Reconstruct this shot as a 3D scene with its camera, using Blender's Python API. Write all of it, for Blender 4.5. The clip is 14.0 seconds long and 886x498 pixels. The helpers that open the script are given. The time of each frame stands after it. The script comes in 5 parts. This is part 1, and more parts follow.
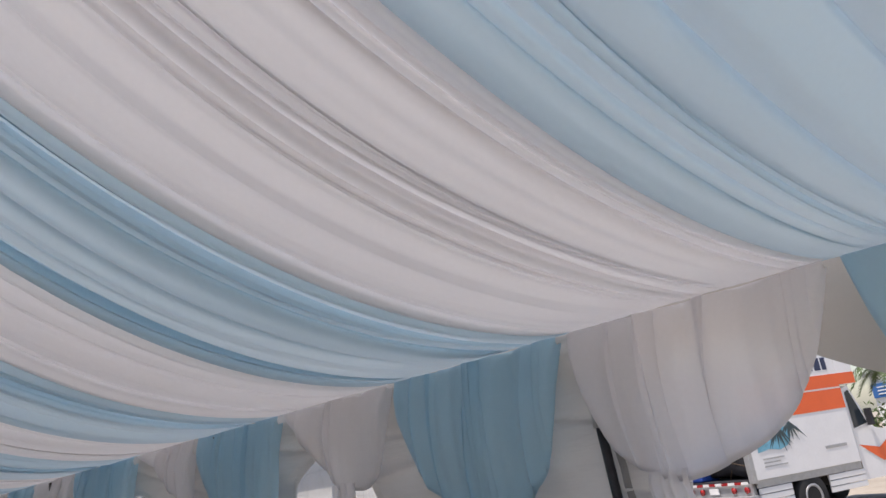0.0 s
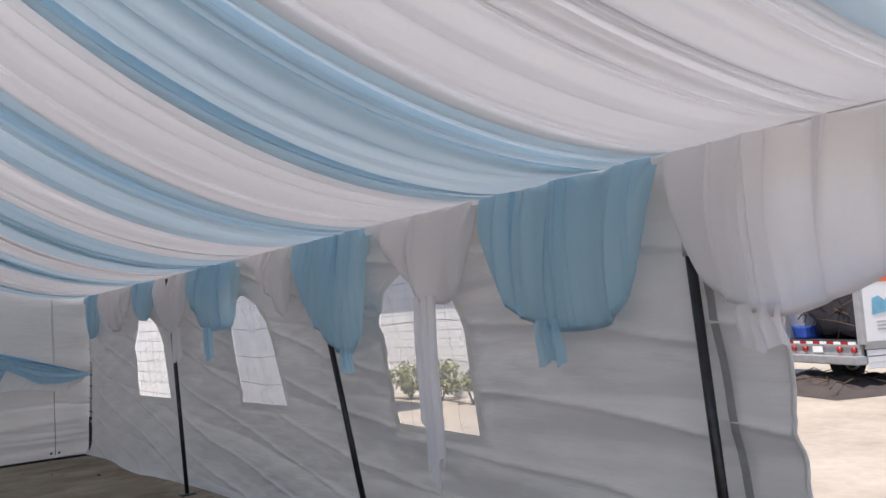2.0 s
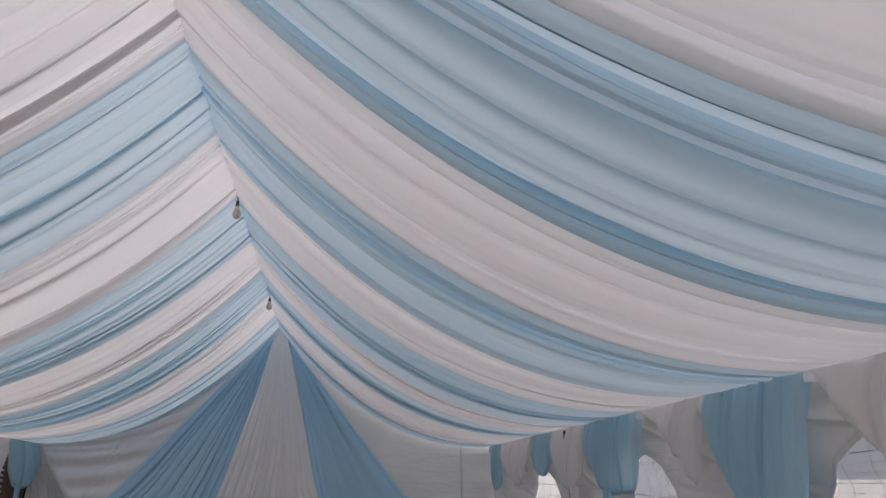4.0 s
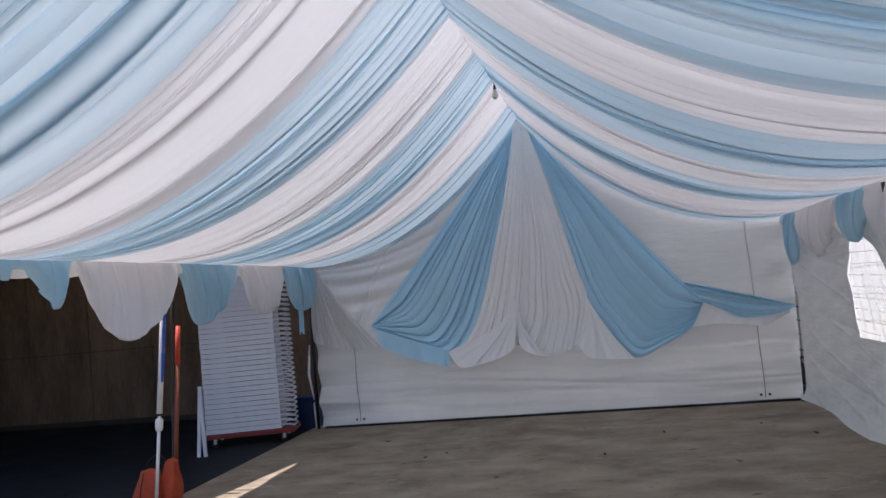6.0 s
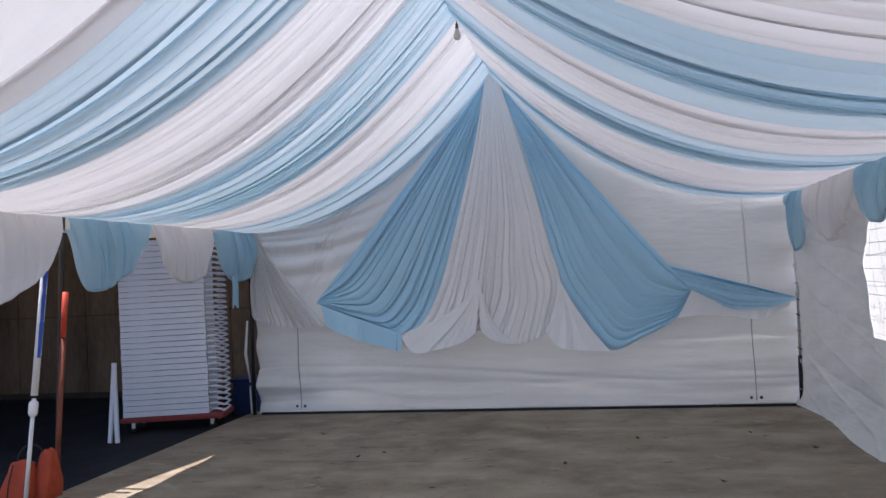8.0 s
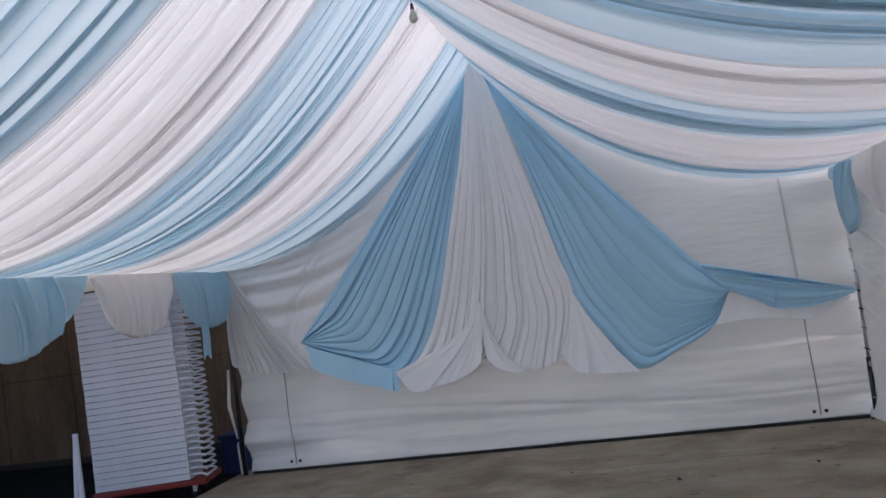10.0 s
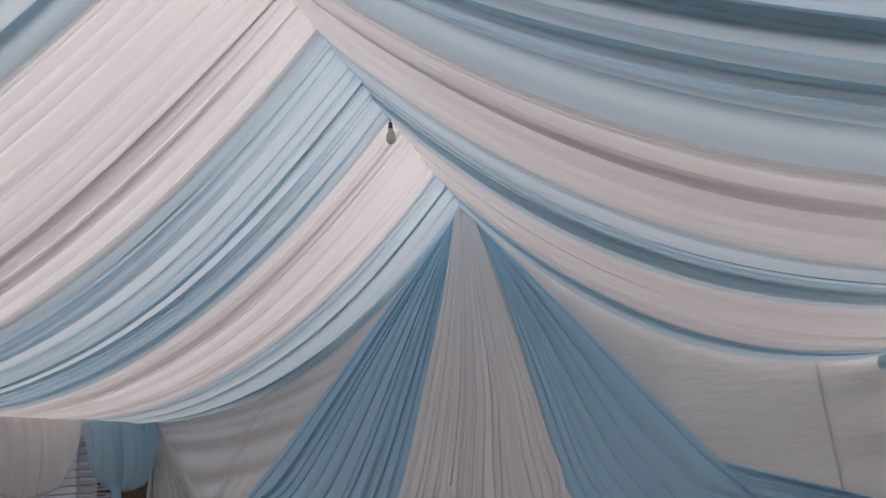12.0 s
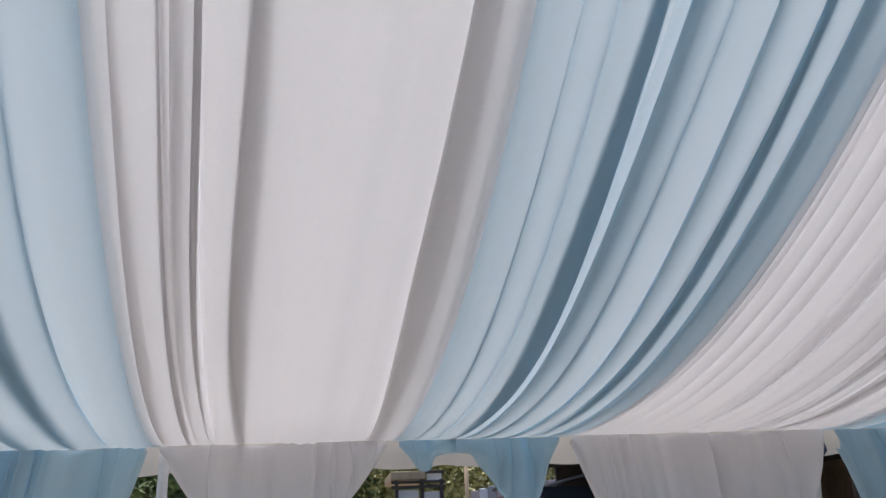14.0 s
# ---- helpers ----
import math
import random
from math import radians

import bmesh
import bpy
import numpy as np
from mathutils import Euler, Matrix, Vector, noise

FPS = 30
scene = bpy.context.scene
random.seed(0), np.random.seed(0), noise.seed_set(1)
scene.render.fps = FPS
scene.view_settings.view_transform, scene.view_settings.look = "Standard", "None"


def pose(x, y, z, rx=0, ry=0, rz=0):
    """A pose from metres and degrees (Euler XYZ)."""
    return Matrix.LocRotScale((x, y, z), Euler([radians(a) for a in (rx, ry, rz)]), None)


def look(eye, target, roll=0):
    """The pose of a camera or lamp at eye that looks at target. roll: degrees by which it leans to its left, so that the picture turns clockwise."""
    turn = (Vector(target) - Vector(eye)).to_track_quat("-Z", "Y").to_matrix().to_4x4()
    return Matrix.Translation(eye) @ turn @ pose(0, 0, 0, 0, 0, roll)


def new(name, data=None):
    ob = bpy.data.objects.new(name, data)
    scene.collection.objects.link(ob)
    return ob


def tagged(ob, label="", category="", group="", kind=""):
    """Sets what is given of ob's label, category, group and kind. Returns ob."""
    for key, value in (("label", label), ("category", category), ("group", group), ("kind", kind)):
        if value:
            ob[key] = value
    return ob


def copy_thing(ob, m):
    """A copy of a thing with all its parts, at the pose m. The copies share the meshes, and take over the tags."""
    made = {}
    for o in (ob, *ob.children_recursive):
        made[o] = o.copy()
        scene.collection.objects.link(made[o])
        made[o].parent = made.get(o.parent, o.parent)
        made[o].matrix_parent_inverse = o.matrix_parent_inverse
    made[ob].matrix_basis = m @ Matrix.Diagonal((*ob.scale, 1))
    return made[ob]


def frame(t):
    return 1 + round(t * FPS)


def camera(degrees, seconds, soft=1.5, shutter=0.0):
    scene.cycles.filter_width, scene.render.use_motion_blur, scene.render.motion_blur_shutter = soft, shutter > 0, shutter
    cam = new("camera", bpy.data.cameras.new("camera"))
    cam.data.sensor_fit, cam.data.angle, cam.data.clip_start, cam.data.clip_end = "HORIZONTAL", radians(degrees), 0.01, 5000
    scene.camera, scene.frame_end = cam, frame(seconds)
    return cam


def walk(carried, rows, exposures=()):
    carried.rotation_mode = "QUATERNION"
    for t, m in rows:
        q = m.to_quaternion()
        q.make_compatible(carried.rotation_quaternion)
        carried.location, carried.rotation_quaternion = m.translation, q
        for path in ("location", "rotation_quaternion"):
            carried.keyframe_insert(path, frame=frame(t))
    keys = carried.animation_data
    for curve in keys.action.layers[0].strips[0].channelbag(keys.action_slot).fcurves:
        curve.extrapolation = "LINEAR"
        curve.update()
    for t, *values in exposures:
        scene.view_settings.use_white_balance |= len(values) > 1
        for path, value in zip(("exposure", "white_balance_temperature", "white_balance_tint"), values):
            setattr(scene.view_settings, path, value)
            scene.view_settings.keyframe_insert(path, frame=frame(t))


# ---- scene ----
cam = camera(60.0, 14.0)
PATH = [
    (0, (0.236, -11.929, 1.713), (1.645, -10.624, 2.269), -8.9),
    (0.2, (0.199, -11.888, 1.663), (1.625, -10.592, 2.198), -4.9),
    (0.5, (0.228, -11.89, 1.659), (1.653, -10.586, 2.179), -1.5),
    (1, (0.216, -11.88, 1.653), (1.603, -10.509, 2.094), -1.3),
    (1.3, (0.226, -11.852, 1.625), (1.516, -10.352, 1.915), -0.56),
    (1.5, (0.254, -11.871, 1.598), (1.504, -10.331, 1.858), -0.8),
    (1.7, (0.316, -11.856, 1.618), (1.542, -10.291, 1.827), -1.9),
    (2, (0.465, -11.848, 1.617), (1.676, -10.268, 1.795), -3.5),
    (2.3, (0.636, -11.81, 1.72), (1.852, -10.239, 1.947), -4.06),
    (2.5, (0.702, -11.812, 1.772), (1.861, -10.234, 2.177), -3.1),
    (2.7, (0.732, -11.755, 1.745), (1.854, -10.166, 2.208), -1.3),
    (3, (0.765, -11.619, 1.696), (1.819, -10.011, 2.249), 0.3),
    (3.2, (0.781, -11.481, 1.692), (1.768, -9.837, 2.26), 1.6),
    (3.5, (0.794, -11.356, 1.724), (1.466, -9.561, 2.296), 1.6),
    (4, (0.814, -11.117, 1.7), (1.077, -9.223, 2.286), 0.1),
    (4.2, (0.824, -10.999, 1.661), (0.936, -9.075, 2.196), -1.7),
    (6.3, (1.101, -9.798, 1.708), (0.654, -7.85, 1.787), -5.4),
    (6.5, (1.132, -9.67, 1.628), (0.683, -7.722, 1.693), -5.1),
    (7, (1.163, -9.265, 1.616), (0.681, -7.324, 1.652), -3.6),
    (7.5, (1.208, -8.974, 1.638), (0.751, -7.027, 1.663), -2.7),
    (7.7, (1.21, -8.867, 1.606), (0.785, -6.914, 1.646), -2.7),
    (9.8, (1.368, -7.657, 1.618), (0.805, -5.743, 1.757), -8.4),
    (10, (1.404, -7.502, 1.682), (0.891, -5.572, 1.782), -8.6),
    (10.2, (1.399, -7.429, 1.697), (0.938, -5.484, 1.775), -6.9),
    (10.5, (1.471, -7.256, 1.647), (1.168, -5.281, 1.737), -3.9),
    (10.7, (1.401, -7.132, 1.648), (1.22, -5.169, 1.987), -2.6),
    (11, (1.389, -6.935, 1.729), (1.277, -4.993, 2.195), -3.2),
    (11.5, (1.298, -6.687, 1.746), (1.057, -4.762, 2.231), -2.6),
    (12, (1.343, -6.383, 1.738), (0.883, -4.507, 2.256), -4.2),
    (12.2, (1.333, -6.292, 1.807), (0.731, -4.455, 2.32), -3.8),
    (12.5, (1.245, -6.145, 1.817), (0.394, -4.414, 2.346), -3.5),
    (12.8, (1.131, -6.051, 1.842), (0.059, -4.453, 2.389), -2.9),
    (13, (1.109, -6.008, 1.826), (-0.139, -4.553, 2.395), -3.1),
    (13.2, (1.031, -6.087, 1.805), (-0.363, -4.783, 2.402), -3.7),
    (13.5, (0.706, -5.999, 1.78), (-0.913, -5.021, 2.43), -4.9),
    (13.7, (0.67, -6.015, 1.765), (-1.067, -5.306, 2.458), -4.2),
    (14, (0.769, -5.97, 1.74), (-1.076, -5.688, 2.457), -2.6),
]
walk(cam, [(t, look(eye, target, roll)) for t, eye, target, roll in PATH],
     exposures=[(0, 0.19, 6610, 17), (1, 0.17, 6510, 17), (1.7, 0.46, 6460, 17), (2.2, 0.42, 6510, 17), (2.8, 0.20, 6500, 17), (4.2, 0.18, 6700, 18), (6.3, 0.62, 6250, 18), (7, 0.63, 6200, 18), (7.5, 0.76, 6200, 18), (10, 0.72, 6300, 18), (11, 0.52, 6440, 18), (11.5, 0.42, 6900, 19), (12.5, 0.32, 7100, 19), (13, 0.28, 7250, 19), (13.5, 0.42, 7030, 17), (14, 0.32, 6480, 15)])

# ---- light ----
world = bpy.data.worlds.new("sky")
scene.world = world
world.use_nodes = True
wn = world.node_tree
sky = wn.nodes.new("ShaderNodeTexSky")
sky.sky_type, sky.sun_disc = "NISHITA", False
sky.sun_elevation, sky.sun_rotation = radians(72), radians(-87)
wn.nodes["Background"].inputs["Strength"].default_value = 0.14
wn.links.new(sky.outputs[0], wn.nodes["Background"].inputs["Color"])
sun = new("sun", bpy.data.lights.new("sun", "SUN"))
sun.data.energy, sun.data.angle, sun.data.color = 5.0, radians(0.53), (1.0, 0.95, 0.88)
SUN_WAY = Vector((0.325, -0.02, -1.0))
sun.matrix_world = look((-20, 0, 40), Vector((-20, 0, 40)) + SUN_WAY)


# ---- materials ----
def material(name):
    m = bpy.data.materials.new(name)
    m.use_nodes = True
    t = m.node_tree
    return m, t, t.nodes["Principled BSDF"], t.nodes["Material Output"]


def coords(t, scale=(1, 1, 1), kind="Object"):
    c = t.nodes.new("ShaderNodeTexCoord")
    g = t.nodes.new("ShaderNodeMapping")
    g.inputs["Scale"].default_value = scale
    t.links.new(c.outputs[kind], g.inputs["Vector"])
    return g.outputs[0]


def noisy(t, vec, scale, detail=4.0, rough=0.55):
    n = t.nodes.new("ShaderNodeTexNoise")
    n.inputs["Scale"].default_value, n.inputs["Detail"].default_value, n.inputs["Roughness"].default_value = scale, detail, rough
    t.links.new(vec, n.inputs["Vector"])
    return n.outputs["Fac"]


def ramp(t, fac, *stops):
    r = t.nodes.new("ShaderNodeValToRGB")
    while len(r.color_ramp.elements) < len(stops):
        r.color_ramp.elements.new(0.5)
    for e, (p, c) in zip(r.color_ramp.elements, stops):
        e.position, e.color = p, (*c, 1)
    t.links.new(fac, r.inputs[0])
    return r.outputs[0]


def mixed(t, fac, a, b, how="MIX"):
    x = t.nodes.new("ShaderNodeMix")
    x.data_type, x.blend_type = "RGBA", how
    for k, v in ((0, fac), (6, a), (7, b)):
        if isinstance(v, (int, float)):
            x.inputs[k].default_value = v
        elif isinstance(v, tuple):
            x.inputs[k].default_value = (*v, 1)
        else:
            t.links.new(v, x.inputs[k])
    return x.outputs[2]


def bump(t, height, strength, distance, into):
    b = t.nodes.new("ShaderNodeBump")
    b.inputs["Strength"].default_value, b.inputs["Distance"].default_value = strength, distance
    t.links.new(height, b.inputs["Height"])
    t.links.new(b.outputs[0], into)
    return b.outputs[0]


def cloth(name, colour, through_share, deep, weave=700.0, rough=0.85, crease=0.0, sheer=0.0, glow=None):
    """A thin textile: part of the light scatters back, part goes through."""
    m, t, b, out = material(name)
    vec = coords(t)
    tone = ramp(t, noisy(t, vec, 1.3, 3), (0.3, tuple(c * deep for c in colour)), (0.7, colour))
    fine = ramp(t, noisy(t, vec, 60, 2), (0.2, (0.975, 0.975, 0.975)), (0.8, (1, 1, 1)))
    col = mixed(t, 1.0, tone, fine, "MULTIPLY")
    t.links.new(col, b.inputs["Base Color"])
    b.inputs["Roughness"].default_value = rough
    b.inputs["Specular IOR Level"].default_value = 0.4 if sheer else 0.2
    tr = t.nodes.new("ShaderNodeBsdfTranslucent")
    if glow:
        t.links.new(mixed(t, 1.0, glow, fine, "MULTIPLY"), tr.inputs["Color"])
    else:
        t.links.new(col, tr.inputs["Color"])
    mx = t.nodes.new("ShaderNodeMixShader")
    mx.inputs[0].default_value = through_share
    t.links.new(b.outputs[0], mx.inputs[1])
    t.links.new(tr.outputs[0], mx.inputs[2])
    last = mx
    if sheer:
        # open weave between the threads
        op = t.nodes.new("ShaderNodeBsdfTransparent")
        op.inputs["Color"].default_value = (*[c**0.45 for c in colour], 1)
        last = t.nodes.new("ShaderNodeMixShader")
        last.inputs[0].default_value = sheer
        t.links.new(mx.outputs[0], last.inputs[1])
        t.links.new(op.outputs[0], last.inputs[2])
    t.links.new(last.outputs[0], out.inputs["Surface"])
    h = noisy(t, vec, weave, 2)
    n = bump(t, h, 0.25, 0.001, b.inputs["Normal"])
    if crease:
        c2 = noisy(t, coords(t, (1.0, 0.6, 4.0)), 3.0, 4, 0.5)
        b2 = t.nodes.new("ShaderNodeBump")
        b2.inputs["Strength"].default_value, b2.inputs["Distance"].default_value = 0.8, crease
        t.links.new(c2, b2.inputs["Height"])
        t.links.new(n, b2.inputs["Normal"])
        t.links.new(b2.outputs[0], b.inputs["Normal"])
        t.links.new(b2.outputs[0], tr.inputs["Normal"])
    return m


def surface(name, colour, rough=0.6, metal=0.0, spread=0.2, scale=8.0, relief=0.002, stretch=(1, 1, 1), second=None):
    m, t, b, _ = material(name)
    vec = coords(t, stretch)
    big = noisy(t, vec, scale, 5)
    dark = tuple(c * (1 - spread) for c in colour)
    light = second or tuple(min(1, c * (1 + spread)) for c in colour)
    col = ramp(t, big, (0.3, dark), (0.7, light))
    col = mixed(t, 0.35, col, ramp(t, noisy(t, vec, scale * 9, 3), (0.3, dark), (0.7, light)))
    t.links.new(col, b.inputs["Base Color"])
    b.inputs["Roughness"].default_value, b.inputs["Metallic"].default_value = rough, metal
    if relief:
        bump(t, noisy(t, vec, scale * 6, 5), 0.5, relief, b.inputs["Normal"])
    return m


WHITE_CLOTH = cloth("white_chiffon", (0.925, 0.918, 0.935), 0.37, 0.97, sheer=0.07, rough=0.5, glow=(0.885, 0.868, 0.870))
BLUE_CLOTH = cloth("light_blue_chiffon", (0.43, 0.68, 0.83), 0.41, 0.97, sheer=0.07, rough=0.5, glow=(0.73, 0.80, 0.84))
# Lit copies of the chiffon, paler and less translucent, to brighten the end-wall fan.
WHITE_CLOTH_LIT = cloth("white_chiffon_lit", (0.96, 0.965, 1.0), 0.15, 0.97, rough=0.5, glow=(0.89, 0.862, 0.855))
BLUE_CLOTH_LIT = cloth("light_blue_chiffon_lit", (0.48, 0.765, 0.965), 0.15, 0.97, rough=0.5)
BLUE_SWAG = cloth("light_blue_chiffon_bunched", (0.47, 0.73, 0.89), 0.46, 0.97, rough=0.5, sheer=0.03, glow=(0.62, 0.79, 0.88))
WHITE_SWAG = cloth("white_chiffon_bunched", (0.93, 0.925, 0.95), 0.46, 0.97, rough=0.5, sheer=0.03, glow=(0.90, 0.885, 0.90))
CANOPY_VINYL = cloth("white_canopy_vinyl", (0.91, 0.90, 0.88), 0.53, 0.96, 200, 0.5)
# Shaded copy of the canopy vinyl: beiger and less translucent to dim the valance.
SHADED_VINYL = cloth("shaded_valance_vinyl", (0.70, 0.66, 0.60), 0.10, 0.92, 200, 0.6)
WALL_VINYL = cloth("white_sidewall_vinyl", (0.79, 0.78, 0.765), 0.15, 0.9, 250, 0.62, 0.02)
WALL_SEAM = surface("greyed_vinyl_seam", (0.70, 0.69, 0.68), 0.6, 0.0, 0.1, 10, 0.0005)
SEAM_GREY = surface("grey_seam_tape", (0.30, 0.30, 0.30), 0.6)
BIN_BLUE = surface("dark_blue_plastic", (0.012, 0.030, 0.10), 0.5, 0.0, 0.15, 12, 0.0005)
POLE_BLACK = surface("dark_steel_tube", (0.045, 0.045, 0.05), 0.32, 0.7, 0.3, 20, 0.0005)
POLE_WHITE = surface("white_painted_tube", (0.72, 0.73, 0.75), 0.4, 0.0, 0.1, 15, 0.0004)
ALUMINIUM = surface("dull_aluminium", (0.55, 0.55, 0.56), 0.38, 0.9, 0.12, 20, 0.0004)
RUST = surface("rusty_red_steel", (0.20, 0.055, 0.030), 0.75, 0.1, 0.4, 14, 0.001)
ORANGE_PAINT = surface("orange_red_paint", (0.55, 0.06, 0.025), 0.5, 0.0, 0.15, 12, 0.0005)
ORANGE_BAG = surface("orange_woven_sack", (0.40, 0.058, 0.022), 0.8, 0.0, 0.25, 10, 0.004)
RED_PLASTIC = surface("red_plastic", (0.20, 0.018, 0.015), 0.45, 0.0, 0.15, 12, 0.0005)
BLUE_STRAP = surface("blue_webbing", (0.02, 0.07, 0.35), 0.7, 0.0, 0.1, 40, 0.001)
CHAIR_WHITE = surface("white_resin", (0.66, 0.67, 0.74), 0.42, 0.0, 0.06, 6, 0.0003)
DARK_RUBBER = surface("black_rubber", (0.02, 0.02, 0.02), 0.8, 0.0, 0.2, 30, 0.001)
BULB_GLASS = surface("frosted_bulb_glass", (0.60, 0.53, 0.46), 0.25, 0.0, 0.1, 20, 0.0)
SOCKET_BLACK = surface("black_bakelite", (0.03, 0.03, 0.03), 0.45)
PLYWOOD = surface("weathered_plywood", (0.17, 0.112, 0.072), 0.8, 0.0, 0.45, 2.5, 0.002, (1, 1, 0.25))
SHED_DARK = surface("dark_shed_timber", (0.05, 0.04, 0.035), 0.85, 0.0, 0.3, 3, 0.003)
TRUCK_WHITE = surface("white_truck_paint", (0.78, 0.78, 0.77), 0.35, 0.0, 0.05, 3, 0.0)
TRUCK_ORANGE = surface("orange_truck_band", (0.80, 0.13, 0.03), 0.4, 0.0, 0.05, 3, 0.0)
TRUCK_TEAL = surface("teal_print", (0.16, 0.42, 0.55), 0.4, 0.0, 0.3, 4, 0.0)
TRUCK_GREEN = surface("dark_green_print", (0.045, 0.075, 0.085), 0.4, 0.0, 0.4, 6, 0.0)
TRUCK_GREY = surface("galvanised_bumper", (0.42, 0.42, 0.42), 0.45, 0.5, 0.15, 10, 0.0005)
PRINT_NAVY = surface("navy_print", (0.03, 0.04, 0.09), 0.5, 0.0, 0.1, 8, 0.0)
BOX_DARK = surface("dark_cargo", (0.02, 0.02, 0.025), 0.8, 0.0, 0.5, 6, 0.003)
BLUE_TARP = surface("blue_tarpaulin", (0.015, 0.055, 0.28), 0.5, 0.0, 0.2, 9, 0.004)
LAMP_RED = surface("red_tail_lens", (0.35, 0.02, 0.02), 0.2, 0.0, 0.1, 8, 0.0)
SIGN_BLUE = surface("blue_sign_paint", (0.03, 0.12, 0.32), 0.5, 0.0, 0.1, 4, 0.0)
GLASS_DARK = surface("dark_window_glass", (0.03, 0.04, 0.05), 0.08, 0.0, 0.1, 3, 0.0)
SIDING = surface("white_lap_siding", (0.74, 0.74, 0.72), 0.6, 0.0, 0.08, 3, 0.001)
GREY_PANE = surface("grey_window_screen", (0.22, 0.25, 0.28), 0.3, 0.0, 0.15, 3, 0.0)
FENCE_PINK = surface("pinkish_weathered_board", (0.52, 0.42, 0.42), 0.8, 0.0, 0.15, 5, 0.001)
FENCE_GREY = surface("grey_weathered_board", (0.40, 0.38, 0.38), 0.8, 0.0, 0.15, 5, 0.001)
LEAF = surface("foliage_green", (0.07, 0.11, 0.03), 0.7, 0.0, 0.55, 1.5, 0.0)
LEAF_DRY = surface("foliage_yellow_green", (0.24, 0.24, 0.09), 0.7, 0.0, 0.45, 1.5, 0.0)
DRY_LEAF = surface("dry_leaf_brown", (0.07, 0.045, 0.025), 0.85, 0.0, 0.3, 40, 0.0005)
BARK = surface("bark", (0.12, 0.085, 0.055), 0.9, 0.0, 0.4, 9, 0.01)
PALE_WOOD = surface("pale_weathered_timber", (0.36, 0.27, 0.17), 0.8, 0.0, 0.25, 6, 0.002, (1, 1, 0.3))
CAR_MAROON = surface("dark_maroon_paint", (0.06, 0.012, 0.016), 0.25, 0.2, 0.15, 3, 0.0)

# worn concrete of the slab, streaked along its width
CONCRETE, t, b, _ = material("worn_concrete")
v1, v2, v3 = coords(t, (0.55, 0.95, 1)), coords(t), coords(t, (0.55, 1.2, 1))
base = ramp(t, noisy(t, v1, 2.6, 9, 0.6), (0.34, (0.212, 0.163, 0.113)), (0.50, (0.288, 0.230, 0.163)), (0.66, (0.368, 0.302, 0.220)))
stain = ramp(t, noisy(t, v2, 1.3, 8, 0.62), (0.36, (0.66, 0.63, 0.60)), (0.50, (1, 1, 1)))
spots = ramp(t, noisy(t, v3, 5.5, 11, 0.72), (0.365, (0.34, 0.30, 0.26)), (0.385, (1, 1, 1)))
fleck = ramp(t, noisy(t, v2, 55, 4, 0.6), (0.28, (0.74, 0.72, 0.70)), (0.48, (1, 1, 1)))
pale = ramp(t, noisy(t, v3, 4.0, 11, 0.72), (0.605, (0, 0, 0)), (0.635, (0.6, 0.6, 0.6)))
col = mixed(t, 1.0, mixed(t, 1.0, mixed(t, 1.0, base, stain, "MULTIPLY"), spots, "MULTIPLY"), fleck, "MULTIPLY")
col = mixed(t, pale, col, (0.40, 0.36, 0.30))
t.links.new(col, b.inputs["Base Color"])
b.inputs["Roughness"].default_value = 0.72
bump(t, noisy(t, v2, 26, 8), 0.5, 0.005, b.inputs["Normal"])

CRACK_DARK = surface("dirt_filled_crack", (0.06, 0.048, 0.036), 0.95, 0.0, 0.3, 9, 0.0)
DIRT = surface("dry_pale_dirt", (0.31, 0.265, 0.205), 0.95, 0.0, 0.16, 0.8, 0.015, second=(0.42, 0.37, 0.295))
ASPHALT = surface("dark_asphalt", (0.026, 0.027, 0.030), 0.95, 0.0, 0.35, 1.2, 0.006)
ASPHALT.node_tree.nodes["Principled BSDF"].inputs["Specular IOR Level"].default_value = 0.1

# clear window vinyl, slightly hazy
CLEAR_VINYL, t, b, out = material("clear_window_vinyl")
haze = t.nodes.new("ShaderNodeBsdfTranslucent")
haze.inputs[0].default_value = (0.85, 0.84, 0.8, 1)
clear = t.nodes.new("ShaderNodeBsdfTransparent")
clear.inputs[0].default_value = (0.93, 0.93, 0.92, 1)
gloss = t.nodes.new("ShaderNodeBsdfGlossy")
gloss.inputs["Roughness"].default_value = 0.12
m1, m2 = t.nodes.new("ShaderNodeMixShader"), t.nodes.new("ShaderNodeMixShader")
hz = t.nodes.new("ShaderNodeMath")
hz.operation = "MULTIPLY"
hz.inputs[1].default_value = 0.5
t.links.new(noisy(t, coords(t), 3.0, 4), hz.inputs[0])
t.links.new(hz.outputs[0], m1.inputs[0])
t.links.new(clear.outputs[0], m1.inputs[1])
t.links.new(haze.outputs[0], m1.inputs[2])
m2.inputs[0].default_value = 0.05
t.links.new(m1.outputs[0], m2.inputs[1])
t.links.new(gloss.outputs[0], m2.inputs[2])
t.links.new(m2.outputs[0], out.inputs["Surface"])


# ---- building helpers ----
def thing(name, label, category, group="", kind="", at=(0, 0, 0)):
    ob = new(name)
    ob.matrix_basis = Matrix.Translation(at)
    return tagged(ob, label, category, group, kind)


def place_of(ob):
    """Where an object stands in the world."""
    if ob.parent is None:
        return ob.matrix_basis.copy()
    return place_of(ob.parent) @ ob.matrix_parent_inverse @ ob.matrix_basis


def hang(ob, parent):
    """Make ob a child of parent, keeping it where it is."""
    ob.parent = parent
    if parent is not None:
        ob.matrix_parent_inverse = place_of(parent).inverted()
    return ob


